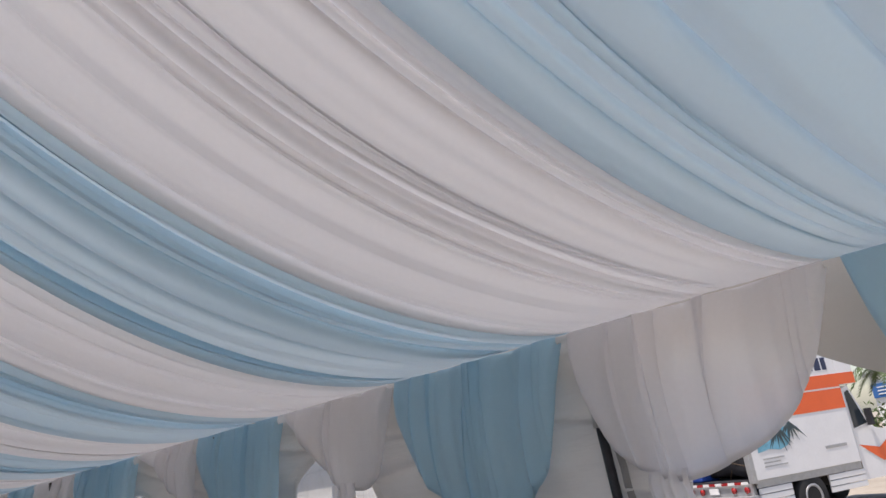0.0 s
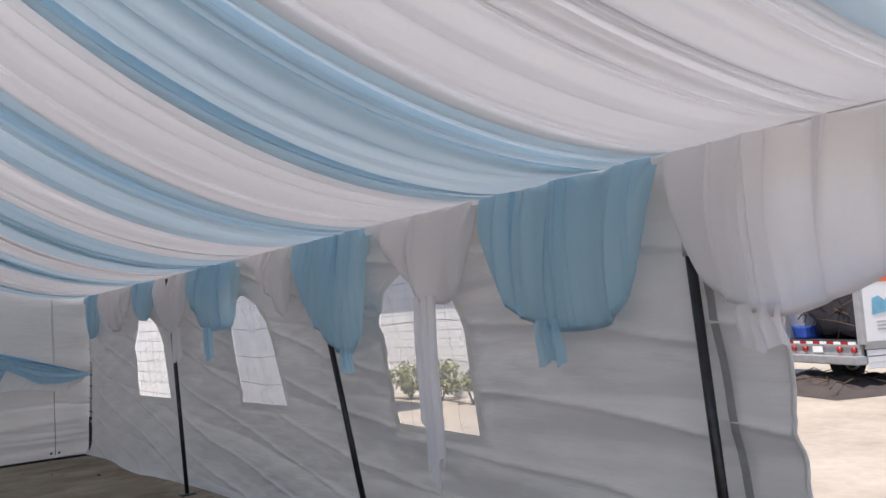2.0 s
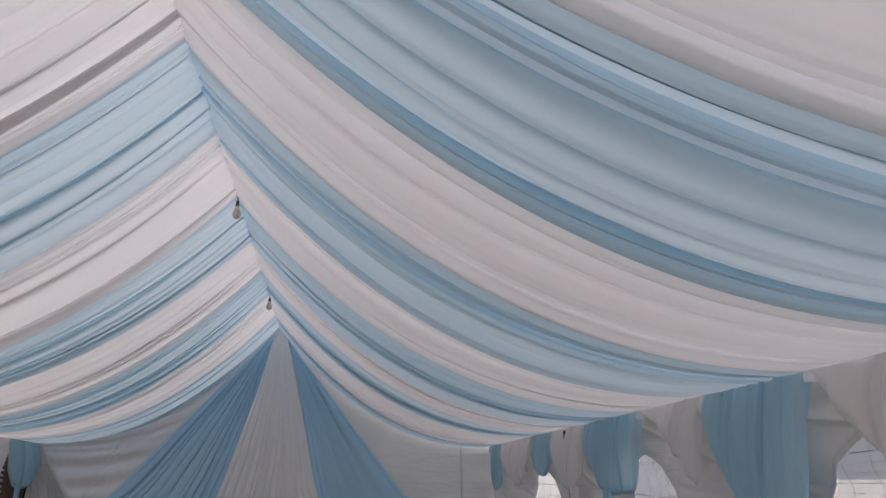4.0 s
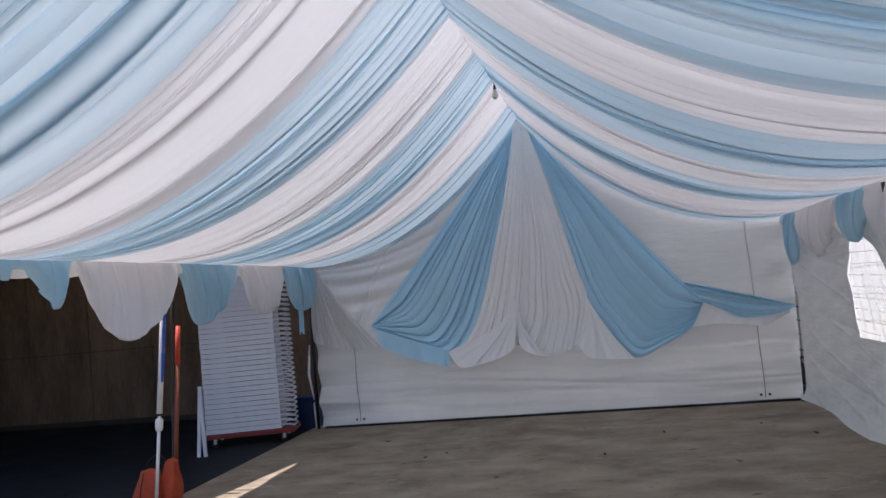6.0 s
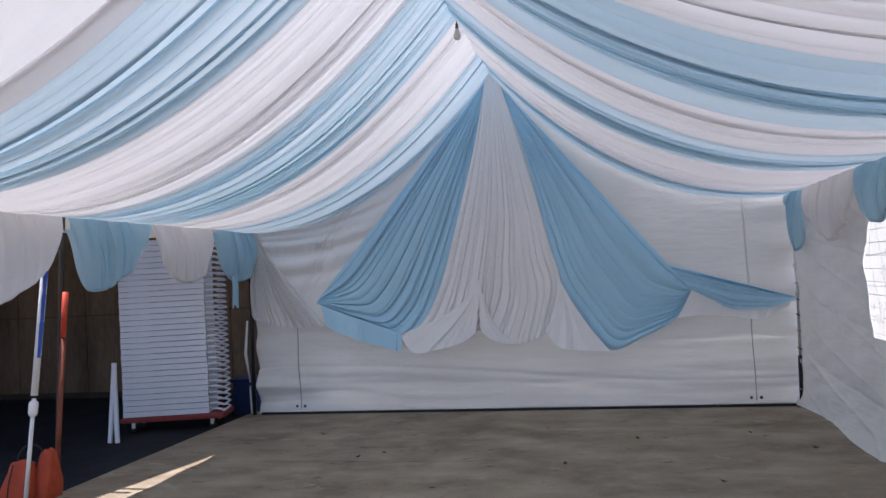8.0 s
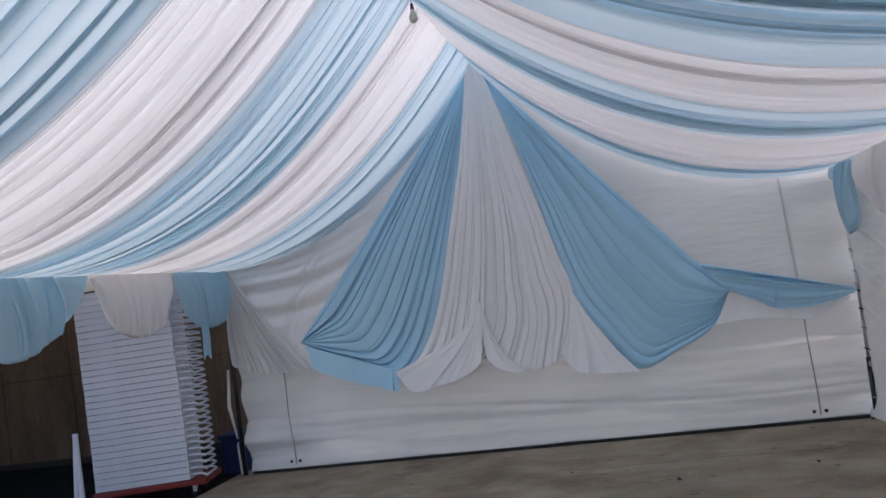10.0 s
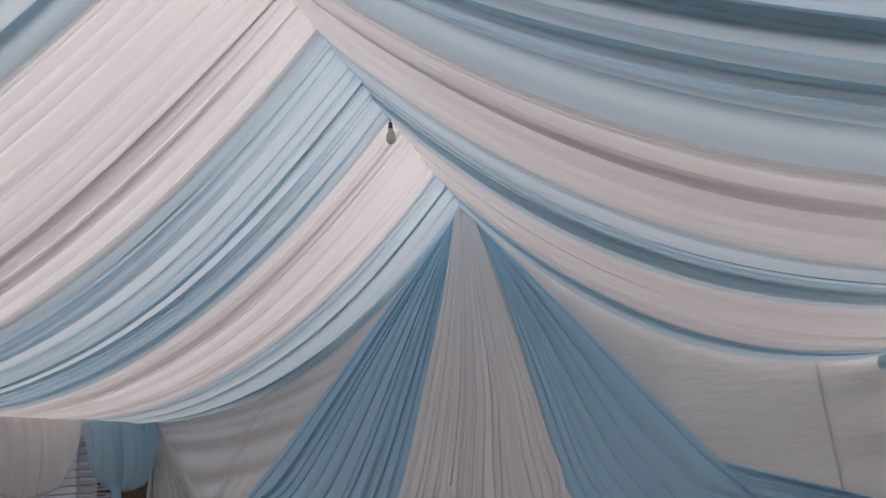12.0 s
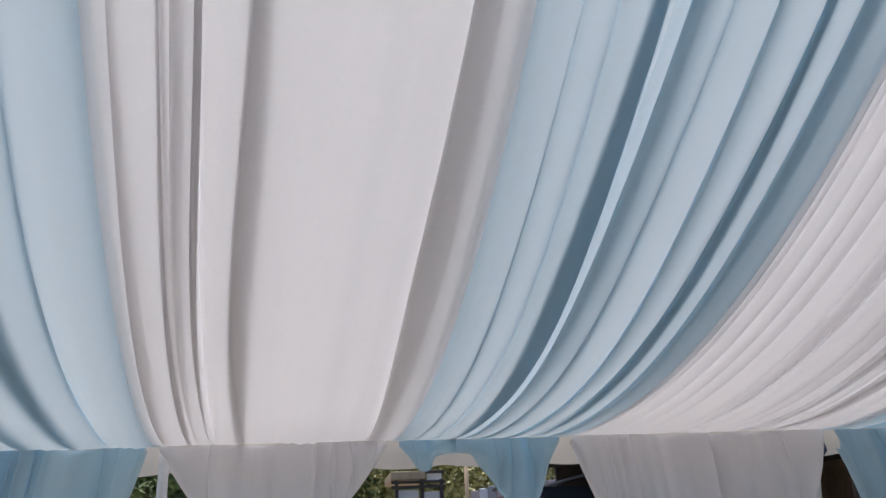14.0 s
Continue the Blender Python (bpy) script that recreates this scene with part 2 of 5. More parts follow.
def part(name, bm, mat, parent=None, label="", smooth=True):
    me = bpy.data.meshes.new(name)
    bm.to_mesh(me)
    bm.free()
    me.materials.append(mat)
    if smooth:
        me.shade_smooth()
    ob = new(name, me)
    if parent is not None:
        hang(ob, parent)
    return tagged(ob, label)


def sheet(name, P, mat, parent=None, label="", keep=None):
    """A smooth sheet through a grid of points (rows, columns, 3)."""
    a, c = P.shape[:2]
    idx = np.arange(a * c).reshape(a, c)
    q = np.stack([idx[:-1, :-1], idx[:-1, 1:], idx[1:, 1:], idx[1:, :-1]], -1)
    q = q[keep] if keep is not None else q.reshape(-1, 4)
    me = bpy.data.meshes.new(name)
    me.from_pydata(P.reshape(-1, 3).tolist(), [], q.tolist())
    me.materials.append(mat)
    me.shade_smooth()
    ob = new(name, me)
    if parent is not None:
        hang(ob, parent)
    return tagged(ob, label)


def box(bm, lo, hi, bevel=0.0, m=None):
    """Adds a box between two corners, its edges rounded by bevel."""
    r = bmesh.ops.create_cube(bm, size=1.0)
    vs = r["verts"]
    for v in vs:
        v.co = Vector([lo[k] + (v.co[k] + 0.5) * (hi[k] - lo[k]) for k in range(3)])
    if m is not None:
        bmesh.ops.transform(bm, matrix=m, verts=vs)
    if bevel:
        es = list({e for v in vs for e in v.link_edges})
        bmesh.ops.bevel(bm, geom=es, offset=bevel, segments=2, affect="EDGES", profile=0.6)
    return bm


def tube(bm, pts, radius, sides=10, caps=True):
    """Adds a round tube along points; radius may be a list."""
    pts = [Vector(p) for p in pts]
    rad = radius if isinstance(radius, (list, tuple)) else [radius] * len(pts)
    rings = []
    for k, p in enumerate(pts):
        way = (pts[min(k + 1, len(pts) - 1)] - pts[max(k - 1, 0)]).normalized()
        side = way.cross(Vector((0.31, 0.17, 0.93)) if abs(way.z) < 0.9 else Vector((1, 0, 0))).normalized()
        up = side.cross(way)
        rings.append([bm.verts.new(p + rad[k] * (math.cos(2 * math.pi * j / sides) * side + math.sin(2 * math.pi * j / sides) * up)) for j in range(sides)])
    for a, c in zip(rings, rings[1:]):
        for j in range(sides):
            bm.faces.new((a[j], a[(j + 1) % sides], c[(j + 1) % sides], c[j]))
    if caps:
        bm.faces.new(rings[0][::-1])
        bm.faces.new(rings[-1])
    return bm


def lathe(bm, outline, centre, sides=20):
    """Adds a turned shape: outline of (radius, z) round a vertical axis."""
    rings = [[bm.verts.new((centre[0] + r * math.cos(2 * math.pi * j / sides), centre[1] + r * math.sin(2 * math.pi * j / sides), centre[2] + z)) for j in range(sides)] for r, z in outline]
    for a, c in zip(rings, rings[1:]):
        for j in range(sides):
            bm.faces.new((a[j], a[(j + 1) % sides], c[(j + 1) % sides], c[j]))
    bm.faces.new(rings[0][::-1])
    bm.faces.new(rings[-1])
    return bm


def curve_through(pts, n):
    """n points on a smooth curve through a few control points."""
    p = np.array([pts[0], *pts, pts[-1]], float)
    out = []
    for s in np.linspace(0, len(pts) - 1 - 1e-9, n):
        k = int(s)
        f = s - k
        a, b_, c, d = p[k : k + 4]
        out.append(0.5 * (2 * b_ + (c - a) * f + (2 * a - 5 * b_ + 4 * c - d) * f * f + (3 * b_ - a - 3 * c + d) * f**3))
    return np.array(out)


# ---- plan of the tent ----
HALF, EAVE, RIDGE, NEAR_END = 3.05, 2.22, 3.85, -13.4
# where one cloth ends and the next begins, from the end wall towards the entrance
RIDGE_RIGHT = [0.0, -0.94, -2.05, -3.10, -4.08, -5.27, -6.32, -7.48, -8.55, -9.50, -10.74, -12.1, -13.4]
RIDGE_LEFT = [0.0, -0.95, -2.08, -3.16, -4.24, -5.37, -6.52, -7.60, -8.70, -9.80, -11.0, -12.2, -13.4]
RIGHT_Y = [-0.10, -0.90, -2.50, -3.35, -4.36, -5.67, -6.67, -7.76, -8.82, -9.97, -11.13, -12.3, -13.4]
LEFT_Y = [0.0, -1.05, -2.17, -3.39, -4.82, -5.68, -6.79, -7.90, -9.00, -10.05, -11.2, -12.3, -13.4]


def splay(y):
    return float(np.interp(-y, [0, 3.4, 6.7, 10, 13.4], [0, 0.20, 0.45, 0.17, 0.1]))


def wall_x(y, z):
    return 3.1 + splay(y) * (1 - min(max(z / 2.2, 0), 1))


# ---- ground, slab and pavement ----
bm = bmesh.new()
box(bm, (-400, -400, -0.5), (400, 400, -0.06))
tagged(part("ground", bm, DIRT, smooth=False), "pale dry dirt yard in full sun", "ground", kind="structure")
bm = bmesh.new()
box(bm, (-3.27, -14.5, -0.4), (3.75, 0.35, 0.0), 0.012)
tagged(part("floor", bm, CONCRETE, smooth=False), "worn brown-grey concrete slab with stains", "floor", kind="structure")
bm = bmesh.new()
box(bm, (-14, -9.0, -0.3), (-3.28, 3.0, -0.035))
tagged(part("pavement", bm, ASPHALT, smooth=False), "dark asphalt beside the concrete slab", "pavement", kind="structure")

crack = bpy.data.objects["floor"]
for k, (x0, x1, y0) in enumerate(((0.35, 3.3, -0.95), (-2.4, 0.2, -2.3), (-1.0, 2.6, -4.35))):
    bm = bmesh.new()
    top = [(x, y0 + 0.05 * noise.noise((x * 2, k, 0)) + 0.02 * noise.noise((x * 9, k, 4)), 0.0012) for x in np.linspace(x0, x1, 60)]
    up, dn = [bm.verts.new((x, y + 0.004, z)) for x, y, z in top], [bm.verts.new((x, y - 0.003, z)) for x, y, z in top]
    for j in range(59):
        bm.faces.new((dn[j], dn[j + 1], up[j + 1], up[j]))
    part("crack", bm, CRACK_DARK, crack, "dark hairline crack")

# ---- canopy ----
canopy = thing("tent_canopy", "white vinyl gable tent roof with hanging valance", "tent roof", kind="structure", at=(0, 0, 3))
for s in (-1, 1):
    U, Y = np.linspace(0, 1, 12), np.linspace(0.12, NEAR_END - 0.1, 60)
    P = np.zeros((12, 60, 3))
    for i, u in enumerate(U):
        P[i, :, 0], P[i, :, 1] = s * 3.24 * u, Y
        P[i, :, 2] = 4.06 - 1.72 * u - 0.03 * np.sin(math.pi * u) * (1 + np.cos(Y * 2 * math.pi / 3.35))
    sheet("roof_slope", P, CANOPY_VINYL, canopy)
    P = np.zeros((6, 240, 3))
    Yv = np.linspace(0.12, NEAR_END - 0.1, 240)
    for i, u in enumerate(np.linspace(0, 1, 6)):
        P[i, :, 0], P[i, :, 1] = s * (3.24 + 0.012 * np.sin(Yv * 9) * u), Yv
        slack = np.clip((-10.65 - Yv) * 0.52, 0, 0.5) * np.clip((Yv + 13.2) / 1.2, 0, 1) if s > 0 else 0.0
        P[i, :, 2] = 2.34 - u * ((0.26 if s > 0 else 0.22) + 0.02 * np.abs(np.sin(Yv * math.pi / 0.45)) + slack)
    sheet("valance", P, SHADED_VINYL, canopy, "vinyl valance darkened to beige to look out of the sun")

# ---- end wall ----
rng = np.random.default_rng(5)
NX, NZ = 200, 170
X = np.linspace(-3.12, 3.2, NX)
P = np.zeros((NZ, NX, 3))
for i, f in enumerate(np.linspace(0, 1, NZ)):
    top = 4.0 - np.abs(X) * 1.72 / 3.24
    z = 0.001 + (top - 0.001) * f
    dent = 0.030 * np.sin(z * 11 + 0.6 * np.sin(X * 1.3)) * np.exp(-((z - 0.42) / 0.35) ** 2) + 0.02 * np.sin(X * 2.1 + z * 1.7)
    dent += 0.012 * np.sin(z * 26 + 1.5 * X) * np.exp(-((z - 0.3) / 0.18) ** 2)
    dent += 0.040 * (1 - np.abs(np.sin(z * 7.5 + 0.25 * X + 0.5 * np.sin(X * 0.9)))) ** 6 * np.exp(-((z - 0.45) / 0.4) ** 2)
    dent += np.array([0.030 * noise.noise((x * 0.55, zz * 7.0, 3.0)) + 0.016 * noise.noise((x * 1.6, zz * 15.0 + 0.4 * x, 8.0)) for x, zz in zip(X, z)]) * np.exp(-((z - 0.3) / 0.45) ** 2)
    dent = dent * np.clip(z / 0.16, 0, 1)
    edge = np.exp(-((np.abs(X) - 3.1) / 0.35) ** 2) * 0.03 * np.sin(z * 14)
    P[i] = np.stack([X, 0.06 + dent + edge, z], -1)
end_wall = sheet("wall_north", P, WALL_VINYL)
tagged(end_wall, "white vinyl tent end wall with creases", "tent wall", kind="structure")
for x in (-2.55, 2.635):
    bm = bmesh.new()
    tube(bm, [(x + 0.004 * math.sin(z * 7), 0.012 + 0.010 * math.sin(z * 9), z) for z in np.linspace(0.06, 1.08, 24)], 0.006, 6)
    part("lacing_rope", bm, SEAM_GREY, end_wall, "dark lacing along the seam")
    for dx in (-0.05, 0.05):
        bm = bmesh.new()
        r = bmesh.ops.create_cone(bm, segments=12, radius1=0.017, radius2=0.014, depth=0.012, cap_ends=True, matrix=pose(x + dx, 0.012, 0.09, 90))
        part("grommet", bm, POLE_BLACK, end_wall)
for x, z0 in ((-2.55, 1.08), (2.64, 0.92)):
    bm = bmesh.new()
    tube(bm, [(x + 0.012 * math.sin(z * 2.1), 0.040 + 0.020 * math.sin((x + z * 0.8) * 2.1), z) for z in np.linspace(z0, 2.4, 30)], 0.011, 6)
    part("seam", bm, WALL_SEAM, end_wall, "greyish welded seam")
bm = bmesh.new()
tube(bm, [(x, 0.04 + 0.01 * math.sin(3 * x), 0.020 + 0.006 * math.sin(5 * x)) for x in np.linspace(-3.08, 3.08, 60)], 0.014, 6)
part("bottom_hem", bm, WALL_VINYL, end_wall)

# Near-black strip added as the shadow gap below the end wall; no bar there.
bm = bmesh.new()
box(bm, (-3.05, -0.035, 0.0), (3.02, -0.005, 0.028), 0.004)
part("gap_shade_strip", bm, DARK_RUBBER, end_wall, "dark strip drawn as the shade under the wall", smooth=False)

# ---- side wall with three arched windows ----
WINDOWS = [(-2.15, -3.18, 0.90, 1.90), (-5.03, -5.86, 0.95, 1.93), (-7.55, -8.47, 0.93, 1.95)]


def in_window(y, z, w, grow=0.0):
    """Whether a place lies in a window with a pointed round arch."""
    y0, y1, z0, z1 = w
    c, half = (y0 + y1) / 2, (y0 - y1) / 2 + grow
    z0, z1 = z0 - grow, z1 + grow
    if not (z0 < z < z1) or abs(y - c) > half:
        return False
    spring = z1 - 0.85 * half
    return z < spring or abs(y - c) < half * (1 - ((z - spring) / (z1 - spring)) ** 1.7) ** 0.75


def outline(w, n=40):
    y0, y1, z0, z1 = w
    c, half = (y0 + y1) / 2, (y0 - y1) / 2
    spring = z1 - 0.85 * half
    pts = [(c - half, z0), (c - half, spring)]
    up = [(half * (1 - f**1.7) ** 0.75, spring + (z1 - spring) * f) for f in np.linspace(0.06, 1, n // 2)]
    pts += [(c - a, z) for a, z in up] + [(c + a, z) for a, z in up[::-1][1:]]
    return pts + [(c + half, spring), (c + half, z0)]


CREASES = []
_rng = np.random.default_rng(58)
for _ in range(26):
    _y, _z = _rng.uniform(-10.2, -0.3), _rng.uniform(0.08, 1.6)
    CREASES.append((_y, _z, _rng.uniform(0.35, 1.2), _rng.normal(0.03 if _y < -6.8 else 0.30, 0.10), _rng.uniform(0.008, 0.018) * (1.0 if _y < -6.8 else 0.6)))


def wrinkle(y, z):
    """Relief of the hanging vinyl: sagging folds from post to post and creases near the ground."""
    bay = (-y / 3.35) % 1.0
    taut = 1.0 if y > -6.8 else 0.12
    sag = z + 0.75 * bay * taut + 0.10 * noise.noise((y * 0.7, z * 0.5, 5.0))
    hang_ = 0.35 + 0.65 * math.sin(math.pi * bay)
    d = 0.022 * math.sin(sag * 13 + 1.3 * math.sin(y * 1.1)) * hang_
    d += 0.045 * (1 - abs(math.sin(sag * 5.1 + y * 0.35))) ** 5 * hang_
    d -= 0.036 * (1 - abs(math.sin(sag * 8.3 - y * 0.5 + 1.0))) ** 7
    for cy, cz, half, slope, deep in CREASES:
        if abs(y - cy) < half:
            away = z - cz - slope * (y - cy) - 0.05 * ((y - cy) / half) ** 2
            if abs(away) < 0.08:
                d += deep * math.exp(-((away / 0.030) ** 2)) * (1 - ((y - cy) / half) ** 2)
    if any(in_window(y, z, w, 0.07) for w in WINDOWS):
        d *= 0.3
    calm = 0.34 if y > -2.2 else (0.56 if y > -6.6 else 1.0)
    d += 0.04 * noise.noise((y * 0.9, z * 1.4, 0.3)) + 0.030 * noise.noise((y * 2.3, z * 5.0, 2.2)) + 0.013 * noise.noise((y * 7.0, z * 11.0, 1.1)) + 0.022 * noise.noise((y * 0.8, (z + 0.25 * y * taut) * 8.0, 6.0))
    return d * calm


def wall_place(y, z):
    foot = -0.16 * math.exp(-z / 0.10) * (0.6 + 0.4 * math.sin(y * 2.3)) if y > -3.2 else -0.04 * math.exp(-z / 0.1)
    return (wall_x(y, z) + wrinkle(y, z) + foot, y, z)


YY, ZZ = np.linspace(0.02, -10.36, 460), np.linspace(0.01, 2.3, 190)
P = np.array([[wall_place(y, z) for y in YY] for z in ZZ])
keep = np.ones((len(ZZ) - 1, len(YY) - 1), bool)
for i in range(len(ZZ) - 1):
    for j in range(len(YY) - 1):
        keep[i, j] = not any(in_window((YY[j] + YY[j + 1]) / 2, (ZZ[i] + ZZ[i + 1]) / 2, w) for w in WINDOWS)
side_wall = sheet("wall_east", P, WALL_VINYL, keep=keep)
tagged(side_wall, "white wrinkled vinyl tent sidewall with arched clear windows", "tent wall", kind="structure")
bm = bmesh.new()
tube(bm, [Vector(wall_place(-10.36, z)) for z in np.linspace(0.02, 2.2, 60)], 0.010, 8)
part("edge_hem", bm, WALL_VINYL, side_wall)
bm = bmesh.new()
for z0, z1 in zip(np.linspace(0.02, 1.7, 24), np.linspace(0.02, 1.7, 24)[1:]):
    a, c = [Vector((wall_x(y, z) + 0.4 * wrinkle(y, z) - 0.035, y, z)) for y, z in ((-10.09 - 0.06 * (1.7 - z0), z0), (-10.09 - 0.06 * (1.7 - z1), z1))]
    vs = [bm.verts.new(p) for p in (a + Vector((0, 0.018, 0)), a - Vector((0, 0.018, 0)), c - Vector((0, 0.018, 0)), c + Vector((0, 0.018, 0)))]
    bm.faces.new(vs)
part("seam_tape", bm, SEAM_GREY, side_wall, "grey seam tape down the panel")
for n, w in enumerate(WINDOWS):
    y0, y1, z0, z1 = w
    win = thing(f"window_{n + 1}", "arched clear vinyl tent window with a printed grid", "window", "tent windows", "structure", wall_place((y0 + y1) / 2, z0))
    pts = outline(w)
    bm = bmesh.new()
    inner, outer = [], []
    cy, cz = (y0 + y1) / 2, (z0 + z1) / 2
    for y, z in pts:
        p = Vector(wall_place(y, z)) - Vector((0.008, 0, 0))
        inner.append(bm.verts.new(p + Vector((0, (cy - y) * 0.03, (cz - z) * 0.03))))
        outer.append(bm.verts.new(p + Vector((0.004, (y - cy) * 0.06, (z - cz) * 0.06))))
    k = len(pts)
    for j in range(k):
        bm.faces.new((inner[j], inner[(j + 1) % k], outer[(j + 1) % k], outer[j]))
    part("window_frame", bm, WALL_VINYL, win, "welded vinyl border")
    bm = bmesh.new()
    bm.faces.new([bm.verts.new(Vector(wall_place(y, z)) + Vector((0.012, 0, 0))) for y, z in pts])
    bmesh.ops.triangulate(bm, faces=bm.faces[:])
    pane = part("pane", bm, CLEAR_VINYL, win, "hazy clear vinyl pane", smooth=False)
    pane.visible_shadow = False
    for z in np.arange(z0 + 0.19, z1 - 0.04, 0.24):
        row = [y for y in np.linspace(y0, y1, 40) if in_window(y, z, w)]
        if len(row) > 3:
            bm = bmesh.new()
            tube(bm, [Vector(wall_place(y, z)) + Vector((0.002, 0, 0.01 * math.sin(y * 6))) for y in row], 0.0021, 5)
            part("bar", bm, SEAM_GREY, win)
    for y in np.linspace(y0, y1, 6)[1:-1]:
        col_ = [z for z in np.linspace(z0, z1, 40) if in_window(y, z, w)]
        if len(col_) > 3:
            bm = bmesh.new()
            tube(bm, [Vector(wall_place(y, z)) + Vector((0.002, 0.008 * math.sin(z * 9), 0)) for z in col_], 0.0009, 5)
            part("bar", bm, SEAM_GREY, win)

# ---- ceiling drapes with their hanging swags ----


class Folds:
    """Pleats of hanging cloth across a width: rounded bellies between creases, where each crease may double the cloth back over itself by a share that changes down its length."""

    def __init__(self, rng, width, narrow, broad, waves=0.013, edge=0.025, laps=0, belly=0.0, slim=1.0, lines=0.0, slot=0.0):
        self.edge, self.width = edge, width
        c, w, a, h = [], [], [], []
        total = max(1, int(narrow * width))
        while len(c) < total:
            at = rng.uniform(0.03, 0.97)
            for _ in range(rng.integers(1, 5)):
                c.append(at), w.append(rng.uniform(0.009, 0.024) * slim), a.append(rng.uniform(1.3, 2.9)), h.append(rng.uniform(0.007, 0.015))
                at += rng.uniform(2.6, 5.0) * w[-1] / width
        for k in range(int(broad * width)):
            c.append(rng.uniform(0.05, 0.95)), w.append(rng.uniform(0.022, 0.05)), a.append(rng.uniform(1.2, 2.2)), h.append(rng.uniform(0.010, 0.024))
        for k in range(int(laps * width)):
            c.append(rng.uniform(0.08, 0.92)), w.append(rng.uniform(0.016, 0.042)), a.append(rng.uniform(1.6, 2.8)), h.append(rng.uniform(0.006, 0.013))
        # plain pleat lines, set out fairly evenly
        count = int(lines * width)
        for k in range(count):
            c.append((k + rng.uniform(0.1, 0.9)) / count), w.append(rng.uniform(0.006, 0.012)), a.append(rng.uniform(0.2, 0.9)), h.append(rng.uniform(0.000, 0.004))
        keep = [i for i in range(len(c)) if 0.02 < c[i] < 0.98]
        self.c, self.w, self.a, self.h = (np.array([q[i] for i in keep]) for q in (c, w, a, h))
        self.w = self.w / width
        self.deep = slot * rng.uniform(0.15, 1.0, len(keep)) ** 1.5
        self.thin = rng.uniform(0.004, 0.0085, len(keep)) / width
        self.mid, self.slow = rng.uniform(0, 1, len(keep)), rng.uniform(0, 6, len(keep))
        fine = np.linspace(-edge, 1 + edge, 4000)
        dens = 1.0 + 7 * np.exp(-(((fine[:, None] - self.c) / (1.6 * self.w)) ** 2)).sum(1).clip(0, 1.5)
        cum = np.cumsum(dens)
        count = int(width * 120 + 16 * len(keep))
        self.s = np.interp(np.linspace(cum[0], cum[-1], count), cum, fine)
        self.f = rng.uniform(3, 6, 3) * np.array([1, 2.1, 4.2]) * width
        self.ph, self.wa = rng.uniform(0, 6, 9), waves
        # bellies between the creases
        cuts = np.concatenate([[-edge - 0.02], np.sort(self.c), [1 + edge + 0.02]])
        cell = np.clip(np.searchsorted(cuts, self.s) - 1, 0, len(cuts) - 2)
        span = np.maximum(cuts[cell + 1] - cuts[cell], 1e-4)
        r = np.clip((self.s - cuts[cell]) / span, 0, 1)
        self.belly = belly * np.minimum(0.034, 0.20 * span * width) * (4 * r * (1 - r) + 1e-3) ** 0.8

    def at(self, u, grip=1.0):
        """Places across and heights at a share u of the length."""
        s = self.s
        env = np.clip(0.82 + 0.42 * np.cos(2.4 * (u - self.mid)), 0.4, 1.2) * grip
        q = (s[:, None] - self.c - 0.006 * np.sin(3 * u + self.slow)) / self.w
        bell = q * np.exp(-(q**2) / 1.4)
        calm = np.clip(np.minimum(s + self.edge, 1 + self.edge - s) / 0.05, 0, 1)
        v = s - (bell * (self.a * env * self.w)).sum(1) * calm
        n = (bell * self.h * env).sum(1) + (np.exp(-((q * self.w / self.thin) ** 2)) * self.deep * env).sum(1).clip(0, 1.3 * max(self.deep.max(), 1e-6)) - self.belly * (0.6 + 0.5 * grip)
        for k, amp in enumerate((2.2, 0.9, 0.25)):
            n = n + self.wa * amp * np.sin(2 * math.pi * s * self.f[k] + self.ph[k] + 1.0 * np.sin(2.2 * u + self.ph[k + 3])) * (0.55 + 0.45 * np.sin(3.3 * s * self.f[k] ** 0.5 + 2.0 * u + self.ph[k + 6]))
        return v, n * calm


def sag_line(u, power):
    """Place and downward normal of the hanging ceiling between ridge (u=0) and eave (u=1)."""
    x, z = HALF * u, EAVE + (RIDGE - EAVE) * (1 - u) ** power
    dx, dz = HALF, -(RIDGE - EAVE) * power * (1 - u + 1e-6) ** (power - 1)
    k = math.hypot(dx, dz)
    return x, z, -dz / k * -1.0, -dx / k


